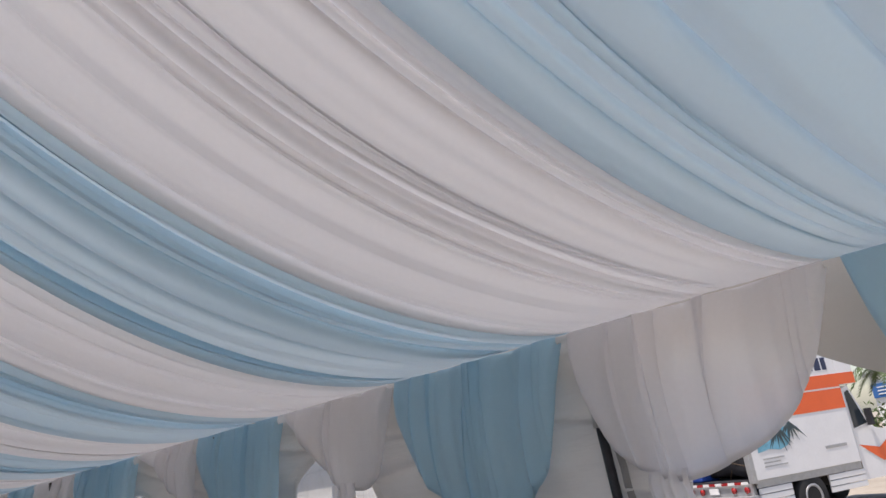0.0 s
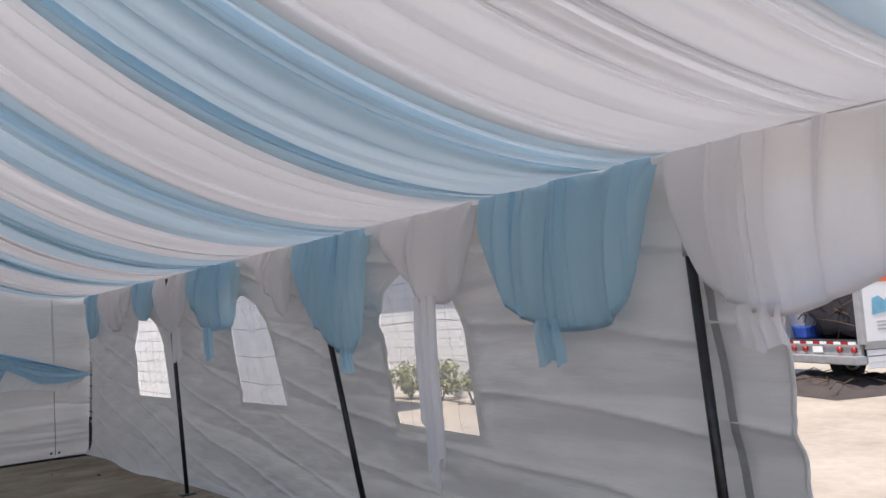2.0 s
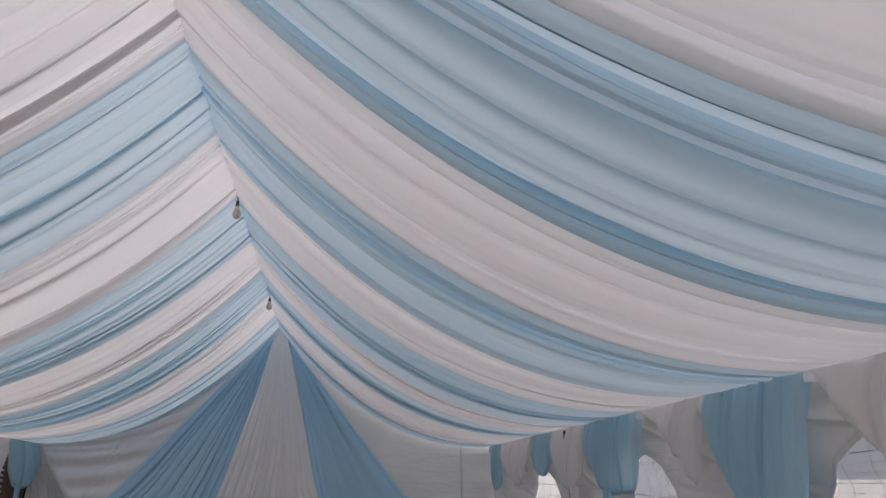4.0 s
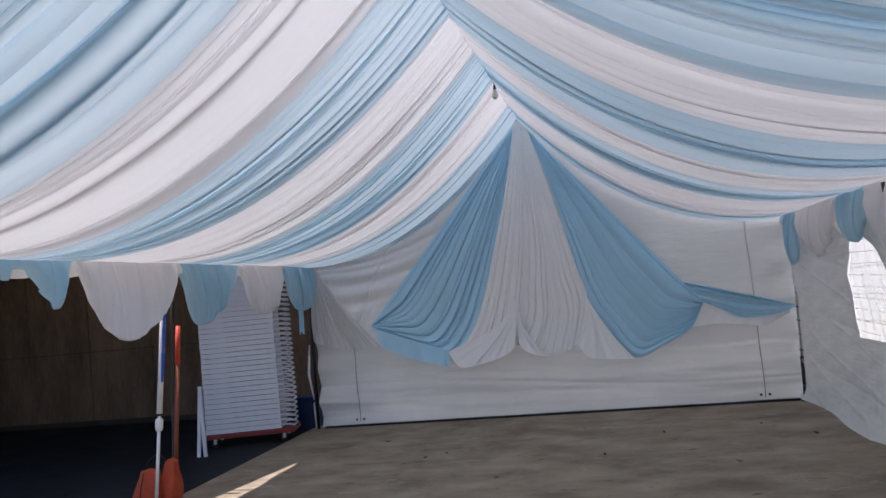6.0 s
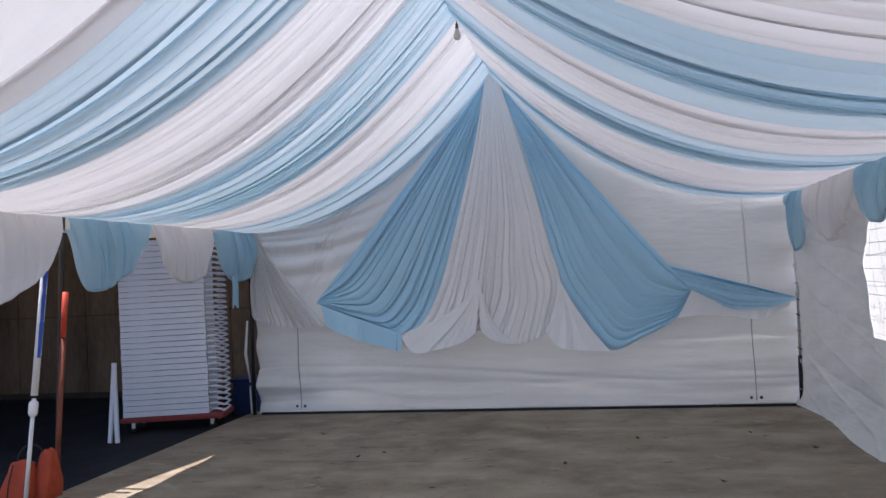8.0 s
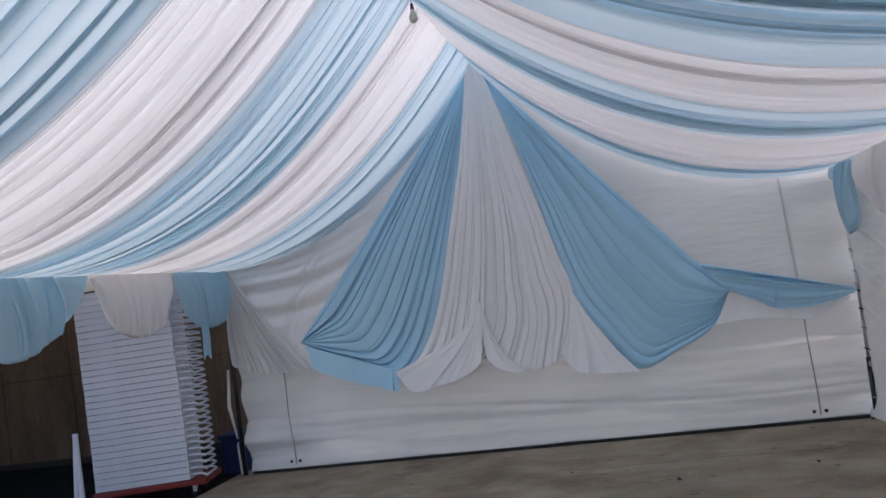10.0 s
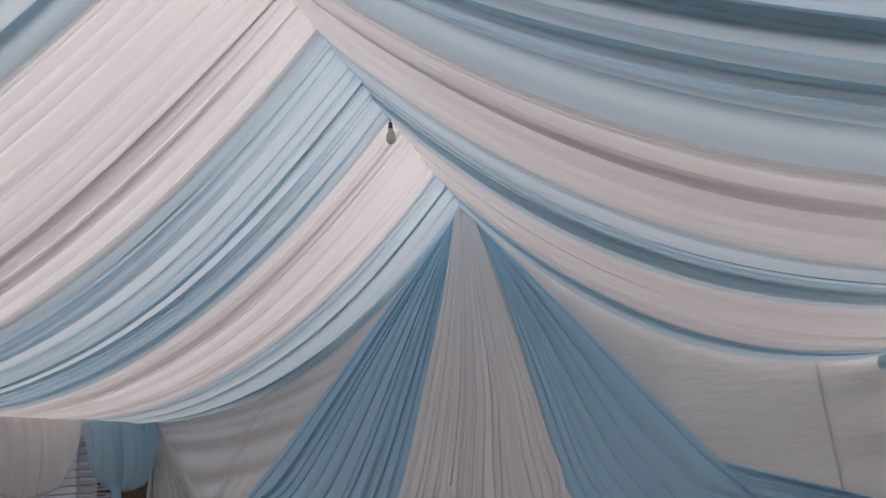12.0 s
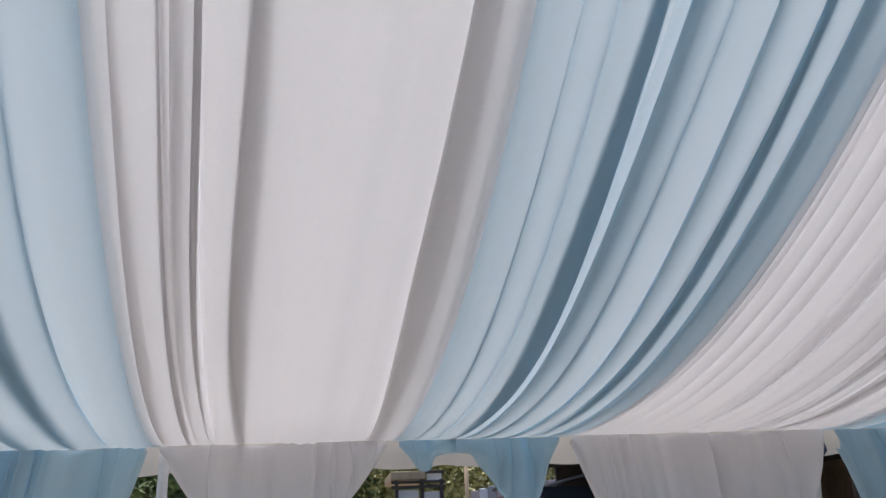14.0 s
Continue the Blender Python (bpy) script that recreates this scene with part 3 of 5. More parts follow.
def ceiling_cloth(side, r0, r1, e0, e1, seed, narrow, broad, laps, lines, slot, slim, low, power):
    rng = np.random.default_rng(seed)
    width = abs(e1 - e0)
    F = Folds(rng, width, narrow, broad, max(0.002, 0.008 - 0.001 * laps), 0.03, laps, 1.4, slim, lines, slot)
    rows = []
    ph = rng.uniform(0, 6, 6)
    kf = rng.uniform(16, 30, 3)
    beyond = np.clip(np.maximum(-F.s, F.s - 1), 0, 1) / F.edge
    for u in np.linspace(-0.012, 1, 48):
        x, z, _, _ = sag_line(u, power)
        v, n = F.at(u, 0.75 + 0.4 * math.sin(math.pi * u))
        drift = 0.016 * math.sin(3.1 * u + ph[0]) + 0.008 * math.sin(7.3 * u + ph[1])
        vv = v + drift * np.sin(math.pi * np.clip(v, 0, 1)) * math.sin(math.pi * u) * 2
        y = (r0 + (r1 - r0) * vv) * (1 - u) + (e0 + (e1 - e0) * vv) * u
        swell = 0.35 + 0.9 * math.sin(math.pi * min(1, 0.08 + 0.92 * u)) ** 0.8
        inner = np.clip(np.minimum(F.s, 1 - F.s) / 0.06, 0, 1)
        off = -n * swell + 0.010 * math.sin(math.pi * u) * np.sin(2 * math.pi * F.s * 1.4 + ph[5]) * inner
        off = off + inner * (0.003 * math.exp(-abs(u) / 0.10) * np.sin(2 * math.pi * F.s * kf[0] * 1.3 + ph[2] + 3 * np.sin(9 * F.s)) + 0.005 * math.exp(-(1 - u) / 0.10) * np.sin(2 * math.pi * F.s * kf[1] + ph[3]))
        off = off * min(1.0, max(0.12, (1 - u) / 0.045))
        off = off - low * beyond - 0.003 * (low > 0.01)
        rows.append(np.stack([side * x + 0 * y, y, z - off], -1))
    return np.array(rows)


def swag_cloth(side, y0, y1, drops, seed, folds, belly=0.06):
    """A pouch of cloth below the eave. drops: (share along, depth) of its lower edge."""
    rng = np.random.default_rng(seed)
    F = Folds(rng, abs(y1 - y0), folds * 1.2, folds * 0.2, 0.003, 0.0, belly=0.5, slot=0.006)
    S = F.s
    c = curve_through([(a, d) for a, d in drops], 400)
    g = np.zeros(len(S))
    for k in range(3):
        g += rng.uniform(0.3, 1.0) * np.sin(2 * math.pi * S * folds * rng.uniform(0.3, 0.9) + rng.uniform(0, 6))
    g = g * 0.4 * np.sin(math.pi * np.clip(S, 0.02, 0.98)) ** 0.5
    rows = []
    T = np.concatenate([np.linspace(0, 1, 24), 1 - np.linspace(0.02, 0.08, 5)])
    for k, tt in enumerate(T):
        back = 0.0 if k < 24 else 0.02 + 0.02 * (k - 23) / 5
        v, n = F.at(tt, 1.0 - 0.45 * tt)
        ease = np.clip(np.minimum(S, 1 - S) / 0.22, 0, 1)
        v, n = S + (v - S) * ease, n * ease
        v = np.clip(v, 0, 1)
        D = np.interp(v, c[:, 0], np.maximum(c[:, 1], 0.015))
        amp = 0.004 + 0.026 * math.sin(math.pi * min(1, 0.1 + 0.75 * tt))
        lean = 0.10 * tt * tt * (D / max(D)) * (0.5 - v) * (y1 - y0) * 0.8
        x = HALF - 0.03 - belly * math.sin(math.pi * min(1, tt * 0.8 + 0.02)) * np.minimum(1, D / 0.25) + (amp * g - 2.4 * n) * np.minimum(1, D / 0.15) + back
        z = EAVE - 0.004 - D * tt + 0 * v
        if k == 23:
            z, x = z - 0.006, x + 0.008
        rows.append(np.stack([side * x, y0 + (y1 - y0) * v + lean, z], -1))
    return np.array(rows)


def tail_cloth(side, y, z_top, width, length, seed, out=0.0):
    rng = np.random.default_rng(seed)
    S = np.linspace(-0.5, 0.5, 26)
    ph = rng.uniform(0, 6, 3)
    rows = []
    for tt in np.linspace(0, 1, 14):
        w = width * (0.85 + 0.10 * tt)
        x = HALF - 0.06 + out + 0.018 * np.sin(S * 16 + ph[0]) + 0.01 * np.sin(S * 29 + ph[1])
        z = z_top - length * tt * (1 + 0.10 * np.sin(S * 9 + ph[2]))
        rows.append(np.stack([side * x, y + w * S + 0.01 * math.sin(5 * tt), z + 0 * S], -1))
    return np.array(rows)


U_SHAPE = [(0, 0.02), (0.05, 0.36), (0.17, 0.58), (0.35, 0.66), (0.55, 0.68), (0.78, 0.62), (0.93, 0.38), (1, 0.02)]


def scaled(k, shape=U_SHAPE):
    return [(a, d * k) for a, d in shape]


# lower edges and tails of the swags: (drops, fold count, tails of (y, z top, width, length))
RIGHT_SWAGS = [
    ([(0.22, 0.10), (0.3, 0.34), (0.5, 0.56), (0.75, 0.56), (0.9, 0.30), (1, 0.02)], 6, []),
    ([(0, 0.02), (0.1, 0.30), (0.35, 0.46), (0.55, 0.52), (0.7, 0.48), (0.9, 0.26), (1, 0.02)], 5, []),
    ([(0, 0.02), (0.08, 0.24), (0.3, 0.40), (0.6, 0.42), (0.9, 0.30), (1, 0.05)], 7, []),
    ([(0, 0.02), (0.06, 0.34), (0.25, 0.52), (0.6, 0.58), (0.9, 0.42), (1, 0.02)], 5, [(-4.12, 1.68, 0.16, 0.32)]),
    ([(0, 0.02), (0.05, 0.22), (0.2, 0.46), (0.42, 0.58), (0.7, 0.58), (0.95, 0.52), (1, 0.06)], 9, [(-4.98, 1.66, 0.16, 0.28)]),
    ([(0, 0.02), (0.25, 0.12), (0.5, 0.27), (0.75, 0.42), (0.93, 0.50), (1, 0.10)], 5, []),
    ([(0, 0.02), (0.05, 0.30), (0.25, 0.55), (0.5, 0.73), (0.78, 0.80), (0.93, 0.60), (1, 0.05)], 9, [(-7.45, 1.45, 0.16, 0.14)]),
    ([(0, 0.02), (0.12, 0.16), (0.35, 0.38), (0.55, 0.50), (0.8, 0.50), (0.95, 0.30), (1, 0.02)], 5, [(-8.37, 1.74, 0.14, 0.98), (-8.25, 1.74, 0.10, 0.72)]),
    ([(0, 0.02), (0.04, 0.34), (0.14, 0.56), (0.33, 0.66), (0.55, 0.69), (0.75, 0.66), (0.9, 0.50), (1, 0.03)], 10, [(-9.32, 1.58, 0.15, 0.20)]),
    ([(0, 0.02), (0.04, 0.38), (0.14, 0.56), (0.35, 0.66), (0.6, 0.60), (0.78, 0.50), (0.93, 0.30), (1, 0.02)], 8, [(-10.36, 1.60, 0.22, 0.16)]),
    (scaled(0.9), 9, []),
    (scaled(0.9), 7, []),
]
LEFT_SWAGS = [
    ([(0, 0.02), (0.06, 0.34), (0.25, 0.54), (0.6, 0.57), (0.93, 0.42), (1, 0.03)], 12, [(-0.66, 1.70, 0.13, 0.34)]),
    ([(0, 0.02), (0.08, 0.36), (0.25, 0.53), (0.6, 0.56), (0.9, 0.42), (1, 0.02)], 5, []),
    ([(0, 0.02), (0.1, 0.22), (0.3, 0.42), (0.6, 0.58), (0.9, 0.55), (1, 0.10)], 7, []),
    ([(0, 0.02), (0.08, 0.34), (0.2, 0.50), (0.5, 0.66), (0.75, 0.60), (0.93, 0.36), (1, 0.02)], 4, []),
    ([(0, 0.02), (0.07, 0.13), (0.14, 0.29), (0.25, 0.36), (0.36, 0.28), (0.46, 0.175), (0.52, 0.12), (0.57, 0.065), (0.77, 0.07), (0.82, 0.135), (0.89, 0.137), (0.95, 0.07), (1, 0.02)], 9, []),
    ([(0, 0.02), (0.12, 0.22), (0.35, 0.48), (0.6, 0.52), (0.85, 0.26), (1, 0.02)], 5, []),
    (scaled(0.8), 8, []),
    (scaled(0.85), 5, []),
    (scaled(0.8), 8, []),
    (scaled(0.85), 5, []),
    (scaled(0.8), 8, []),
    (scaled(0.85), 5, []),
]
# narrow and broad folds for each metre of the strips, from the end wall on
STYLE = {
    1: [(10, 5, 1), (10, 5, 0), (9, 5, 1), (9, 4, 0), (6, 2, 1), (6, 3, 0), (7, 5, 2), (9, 1, 0), (7, 5, 1), (12, 0, 0), (3, 2, 3), (6, 4, 0)],
    -1: [(4, 3, 2), (10, 1, 1), (10, 4, 2), (6, 1, 2), (5, 3, 7), (4, 1, 4), (3, 2, 3), (8, 6, 0), (8, 6, 0), (8, 6, 0), (8, 6, 0), (8, 6, 0)],
}
# plain pleat lines for each metre, and how deep the pleats are tucked up
PLEATS = {
    1: [(7, 0.026)] * 4 + [(9, 0.014), (7, 0.014), (6, 0.018)] + [(5, 0.015)] * 5,
    -1: [(4, 0.026), (11, 0.026), (10, 0.028), (12, 0.022), (2, 0.016), (1, 0.014), (3, 0.018)] + [(6, 0.02)] * 5,
}
for side, EY, RY, swags in ((1, RIGHT_Y, RIDGE_RIGHT, RIGHT_SWAGS), (-1, LEFT_Y, RIDGE_LEFT, LEFT_SWAGS)):
    for k in range(12):
        blue = k % 2 == 0
        mat = BLUE_CLOTH if blue else WHITE_CLOTH
        tone = "light blue" if blue else "white"
        drops, folds, tails = swags[k]
        more = " and a knotted tail" if tails else ""
        ob = thing("ceiling_drape", f"{tone} chiffon ceiling drape with hanging swag{more}", "drape", "ceiling drapes", at=(side * HALF, EY[k], EAVE))
        seed = 100 * k + (7 if side > 0 else 31)
        P = ceiling_cloth(side, RY[k], RY[k + 1], EY[k], EY[k + 1], seed, *STYLE[side][k], *PLEATS[side][k], 1.0 if blue else 0.6, 0.0 if blue else 0.014, 2.1)
        sheet("ceiling_cloth", P, mat, ob)
        sheet("swag", swag_cloth(side, EY[k] - 0.03, EY[k + 1] + 0.03, drops, seed + 1, folds), BLUE_SWAG if blue else WHITE_SWAG, ob)
        for n, (ty, tz, tw, tl) in enumerate(tails):
            sheet("tail", tail_cloth(side, ty, tz, tw, tl, seed + 5 + n, 0.05 * n), BLUE_SWAG if blue else WHITE_SWAG, ob)

# ---- fan of cloth on the end wall ----
fan = thing("end_wall_drape", "pleated light blue and white chiffon fan pinned from the gable peak", "drape", at=(0, -0.05, 0.7))


def fan_cloth(name, left, right, hem, narrow, broad, seed, mat, depth=0.0, label="", along=0, rows=60, flare=0.0, gain=1.0, bow=0.0, belly=0.0):
    """Cloth between two edges (x, z from top to bottom) with a shaped lower hem. Its folds run down, or sweep across where along counts them."""
    rng = np.random.default_rng(seed)
    width = max(0.25, abs(right[len(right) // 2 + 1][0] - left[len(left) // 2 + 1][0]))
    F = Folds(rng, width, narrow, broad, 0.002, 0.0, belly=belly, slim=0.75, lines=13.0 if narrow > 9 else 0.0, slot=0.011)
    L, R = curve_through(left, rows), curve_through(right, rows)
    H = curve_through(hem, 400)
    at = np.linspace(0, 1, 400)
    q = np.linspace(0, 1, rows)
    sweep = np.zeros(rows)
    if along:
        for k in range(4):
            sweep += rng.uniform(0.5, 1.0) * np.abs(np.sin(math.pi * (q + 0.04 * np.sin(5 * q + k)) * along * rng.uniform(0.6, 1.6) + rng.uniform(0, 3))) ** 0.6
        sweep = (sweep - sweep.mean()) * (1 - 0.75 * q)
    P = []
    for i in range(rows):
        f = i / (rows - 1)
        v, n = F.at(f, 1.0)
        v = np.clip(v, 0, 1)
        w = v[:, None]
        hx = np.stack([np.interp(v, at, H[:, 0]), np.interp(v, at, H[:, 1])], -1)
        line = L[i] + (R[i] - L[i]) * w + f**2.2 * (hx - (L[-1] + (R[-1] - L[-1]) * w))
        line[:, 1] -= bow * (1 - f) * np.sin(math.pi * v)
        room = min(1.0, max(0.15, float(np.hypot(*(R[i] - L[i]))) / (0.6 * width)))
        y = -0.04 - depth - flare * f + n * gain * room * (1.1 + 0.8 * f) - 0.11 * sweep[i] * np.sin(math.pi * (0.1 + 0.9 * v)).clip(0, 1)
        P.append(np.stack([line[:, 0], y, line[:, 1]], -1))
    return sheet(name, np.array(P), mat, fan, label)


APEX_Z = 3.82
fan_cloth("side_panel", [(-3.03, 2.25), (-3.03, 2.21), (-3.04, 2.10), (-3.06, 1.62), (-3.08, 1.17)], [(-0.15, 3.70), (-0.75, 2.98), (-1.25, 2.42), (-1.75, 1.85), (-2.20, 1.33)],
          [(-3.08, 1.17), (-2.8, 1.10), (-2.45, 1.06), (-2.12, 1.06)], 1, 0.5, 1, WHITE_CLOTH_LIT, 0.03, "white chiffon swept to the corner", along=6, bow=0.20)
fan_cloth("corner_drape", [(-3.03, 2.24), (-3.05, 1.9), (-3.08, 1.5), (-3.07, 1.20)], [(-3.00, 2.24), (-2.76, 1.86), (-2.46, 1.47), (-2.14, 1.13)],
          [(-3.07, 1.20), (-2.8, 1.10), (-2.5, 1.05), (-2.12, 1.06)], 16, 3, 21, WHITE_CLOTH, 0.08, "white chiffon gathered at the corner", gain=1.6, belly=0.6)


def toward(end, shares):
    """Places on the straight line from the peak to a pinned corner."""
    return [(end[0] * q, APEX_Z + (end[1] - APEX_Z) * q) for q in shares]


SHARES = (0.0, 0.26, 0.50, 0.70, 0.80, 0.86, 0.92, 0.97, 1.0)
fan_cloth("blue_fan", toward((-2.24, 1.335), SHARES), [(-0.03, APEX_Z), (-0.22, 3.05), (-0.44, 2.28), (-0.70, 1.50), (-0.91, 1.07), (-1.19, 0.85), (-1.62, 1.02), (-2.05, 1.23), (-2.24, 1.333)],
          [(-2.24, 1.335), (-2.24, 1.334), (-2.24, 1.333)], 26, 0, 2, BLUE_CLOTH_LIT, 0.07, gain=1.35, belly=0.9)
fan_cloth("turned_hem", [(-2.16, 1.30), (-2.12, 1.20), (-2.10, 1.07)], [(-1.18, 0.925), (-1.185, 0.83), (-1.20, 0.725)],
          [(-2.10, 1.07), (-1.92, 0.97), (-1.64, 0.86), (-1.40, 0.79), (-1.20, 0.725)], 4, 2, 3, BLUE_CLOTH_LIT, 0.15, rows=16, flare=0.03, gain=0.5)
fan_cloth("white_fan", [(-0.05, APEX_Z), (-0.22, 3.05), (-0.45, 2.27), (-0.70, 1.48), (-0.93, 1.07), (-1.17, 0.90)], [(0.08, APEX_Z), (0.27, 3.05), (0.468, 2.24), (0.56, 1.82), (0.643, 1.44), (0.50, 0.91)],
          [(-1.17, 0.90), (-1.03, 0.735), (-0.75, 0.77), (-0.45, 0.82), (-0.30, 0.93), (-0.15, 0.83), (0.15, 0.765), (0.36, 0.82), (0.50, 0.91)], 16, 0, 4, WHITE_CLOTH_LIT, 0.10, gain=0.95, belly=0.7)
fan_cloth("white_lobe", [(-0.275, 1.52), (-0.40, 1.30), (-0.72, 1.10), (-1.18, 0.93)], [(-0.262, 1.52), (-0.262, 1.3), (-0.28, 1.1), (-0.305, 0.92)],
          [(-1.18, 0.93), (-1.03, 0.72), (-0.75, 0.745), (-0.48, 0.81), (-0.305, 0.92)], 5, 1, 5, WHITE_CLOTH_LIT, 0.155, rows=24, flare=0.10, gain=0.8)
fan_cloth("white_lobe", [(-0.268, 1.50), (-0.265, 1.3), (-0.265, 1.1), (-0.255, 0.95)], [(-0.255, 1.50), (-0.19, 1.22), (-0.06, 0.95), (0.12, 0.79)],
          [(-0.255, 0.95), (-0.17, 0.85), (-0.03, 0.79), (0.12, 0.77)], 6, 1, 15, WHITE_CLOTH_LIT, 0.145, rows=24, flare=0.06, gain=0.7)
fan_cloth("white_lobe", [(0.638, 1.45), (0.60, 1.25), (0.54, 1.05), (0.47, 0.91)], [(0.65, 1.45), (0.78, 1.19), (0.95, 0.92), (1.145, 0.675)],
          [(0.47, 0.91), (0.58, 0.74), (0.78, 0.69), (1.145, 0.665)], 7, 1, 6, WHITE_CLOTH_LIT, 0.155, rows=24, flare=0.10, gain=0.9)
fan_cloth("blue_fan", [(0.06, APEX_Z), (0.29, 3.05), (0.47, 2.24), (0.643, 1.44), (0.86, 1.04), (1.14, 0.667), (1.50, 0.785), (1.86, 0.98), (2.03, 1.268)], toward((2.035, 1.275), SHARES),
          [(2.03, 1.268), (2.032, 1.27), (2.035, 1.275)], 16, 1, 7, BLUE_CLOTH_LIT, 0.07, gain=1.3, belly=0.8)
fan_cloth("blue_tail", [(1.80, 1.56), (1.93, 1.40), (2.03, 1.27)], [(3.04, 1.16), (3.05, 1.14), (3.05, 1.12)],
          [(2.03, 1.27), (2.22, 1.17), (2.42, 1.06), (2.75, 1.05), (3.05, 1.12)], 1, 1, 8, BLUE_CLOTH_LIT, 0.15, along=4, rows=24)
fan_cloth("white_hem", [(2.03, 1.27), (1.95, 1.12), (1.865, 0.98)], [(3.0, 1.09), (2.98, 1.06), (2.92, 1.04)],
          [(1.865, 0.98), (2.12, 1.00), (2.42, 0.975), (2.70, 0.935), (2.92, 1.04)], 8, 3, 9, WHITE_CLOTH_LIT, 0.10, rows=16, flare=0.01, gain=0.6)

# ---- tent legs and rails ----
for foot, head, dark in (((3.12, -3.90, 0.0), (3.06, -3.66, 2.2), 1.66), ((3.28, -7.22, 0.0), (3.06, -6.88, 2.2), 1.62), ((3.14, -10.09, 0.0), (3.06, -10.03, 2.2), 1.83), ((3.08, -13.3, 0.0), (3.06, -13.3, 2.2), 1.8)):
    ob = thing("tent_leg", "dark steel tent leg with a pale upper sleeve beside the sidewall", "tent leg", "tent legs", at=foot)
    foot, head, y, top = Vector(foot), Vector(head), foot[1], 2.2
    mid = foot.lerp(head, dark / top)
    bm = bmesh.new()
    tube(bm, [foot, mid], 0.021, 12)
    part("tube", bm, POLE_BLACK, ob)
    bm = bmesh.new()
    tube(bm, [mid, head], 0.026, 12)
    part("sleeve", bm, POLE_WHITE if y < -9 else POLE_BLACK, ob, "pale upper sleeve" if y < -9 else "")
    bm = bmesh.new()
    tube(bm, [mid + Vector((0, 0, -0.03)), mid + Vector((0, 0, 0.03))], 0.029, 12)
    part("collar", bm, ALUMINIUM, ob)
    bm = bmesh.new()
    box(bm, (foot.x - 0.07, y - 0.07, 0.0), (foot.x + 0.07, y + 0.07, 0.012), 0.003)
    part("base_plate", bm, POLE_BLACK, ob)
ob = thing("tent_leg", "slim aluminium corner leg with lacing loops and a dark foot", "tent leg", "tent legs", at=(3.07, -0.03, 0))
lo, hi = Vector((3.07, -0.03, 0.0)), Vector((3.13, -0.03, 2.2))
bm = bmesh.new()
tube(bm, [lo.lerp(hi, 0.20), hi], 0.014, 10)
part("tube", bm, ALUMINIUM, ob)
bm = bmesh.new()
tube(bm, [lo, lo.lerp(hi, 0.24)], 0.021, 10)
part("foot_tube", bm, POLE_BLACK, ob, "dark lower tube")
bm = bmesh.new()
box(bm, (3.01, -0.09, 0.0), (3.13, 0.03, 0.012), 0.003)
part("base_plate", bm, POLE_BLACK, ob)
for k in range(8):
    p = lo.lerp(hi, 0.08 + 0.087 * k + 0.02 * math.sin(7 * k))
    bm = bmesh.new()
    tube(bm, [p + Vector((-0.022, -0.004, 0.012)), p + Vector((-0.010, -0.022, 0.004)), p + Vector((0.012, -0.022, -0.004)), p + Vector((0.024, -0.004, -0.014))], 0.006, 6)
    part("lacing_loop", bm, POLE_BLACK if k % 3 else SEAM_GREY, ob)
for s in (-1, 1):
    ob = thing("eave_rail", "aluminium eave rail carrying the drapes", "rail", "tent rails", at=(s * 3.12, -6.7, 2.25))
    bm = bmesh.new()
    tube(bm, [(s * 3.12, 0.05, 2.26), (s * 3.12, NEAR_END, 2.26)], 0.026, 10)
    part("tube", bm, ALUMINIUM, ob)
ob = thing("ridge_rail", "aluminium ridge tube under the canopy", "rail", "tent rails", at=(0, -6.7, 3.95))
bm = bmesh.new()
tube(bm, [(0, 0.05, 3.96), (0, NEAR_END, 3.96)], 0.026, 10)
part("tube", bm, ALUMINIUM, ob)

# legs of the open side
for y in (-6.75, -10.05, -13.3):
    ob = thing("tent_leg", "white tent leg on the open side", "tent leg", "tent legs", at=(-3.12, y, 0))
    bm = bmesh.new()
    tube(bm, [(-3.14, y, 0), (-3.1, y, 2.24)], 0.024, 12)
    part("tube", bm, POLE_WHITE, ob)
    bm = bmesh.new()
    box(bm, (-3.21, y - 0.07, 0.0), (-3.07, y + 0.07, 0.012), 0.003)
    part("base_plate", bm, ALUMINIUM, ob)
ob = thing("tent_leg", "white telescopic tent leg with a blue strap, leaning a little", "tent leg", "tent legs", at=(-3.25, -3.62, 0))
lo, hi = Vector((-3.285, -3.62, 0.0)), Vector((-3.14, -3.41, 2.24))
bm = bmesh.new()
tube(bm, [lo, lo.lerp(hi, 0.36)], 0.016, 10)
part("inner_tube", bm, POLE_WHITE, ob)
bm = bmesh.new()
tube(bm, [lo.lerp(hi, 0.30), lo.lerp(hi, 0.31), lo.lerp(hi, 0.34), lo.lerp(hi, 0.35)], [0.026, 0.036, 0.036, 0.030], 12)
part("collar", bm, POLE_WHITE, ob)
bm = bmesh.new()
tube(bm, [lo.lerp(hi, 0.37), hi], 0.027, 12)
part("outer_tube", bm, POLE_WHITE, ob)
bm = bmesh.new()
P = [lo.lerp(hi, f) + Vector((0.03, -0.022, 0)) for f in (0.50, 0.62, 0.72, 0.80)]
for a, c in zip(P, P[1:]):
    w = Vector((0.010, 0.006, 0))
    bm.faces.new([bm.verts.new(q) for q in (a - w, a + w, c + w * 1.4, c - w * 1.4)])
part("strap", bm, BLUE_STRAP, ob, "blue webbing strap")
bm = bmesh.new()
tube(bm, [hi + Vector(q) for q in ((0.03, -0.02, -0.03), (0.045, 0.0, -0.07), (0.035, 0.02, -0.12), (0.05, -0.01, -0.16))], [0.012, 0.026, 0.024, 0.010], 9)
part("strap_knot", bm, BIN_BLUE, ob, "dark navy knot of strap")
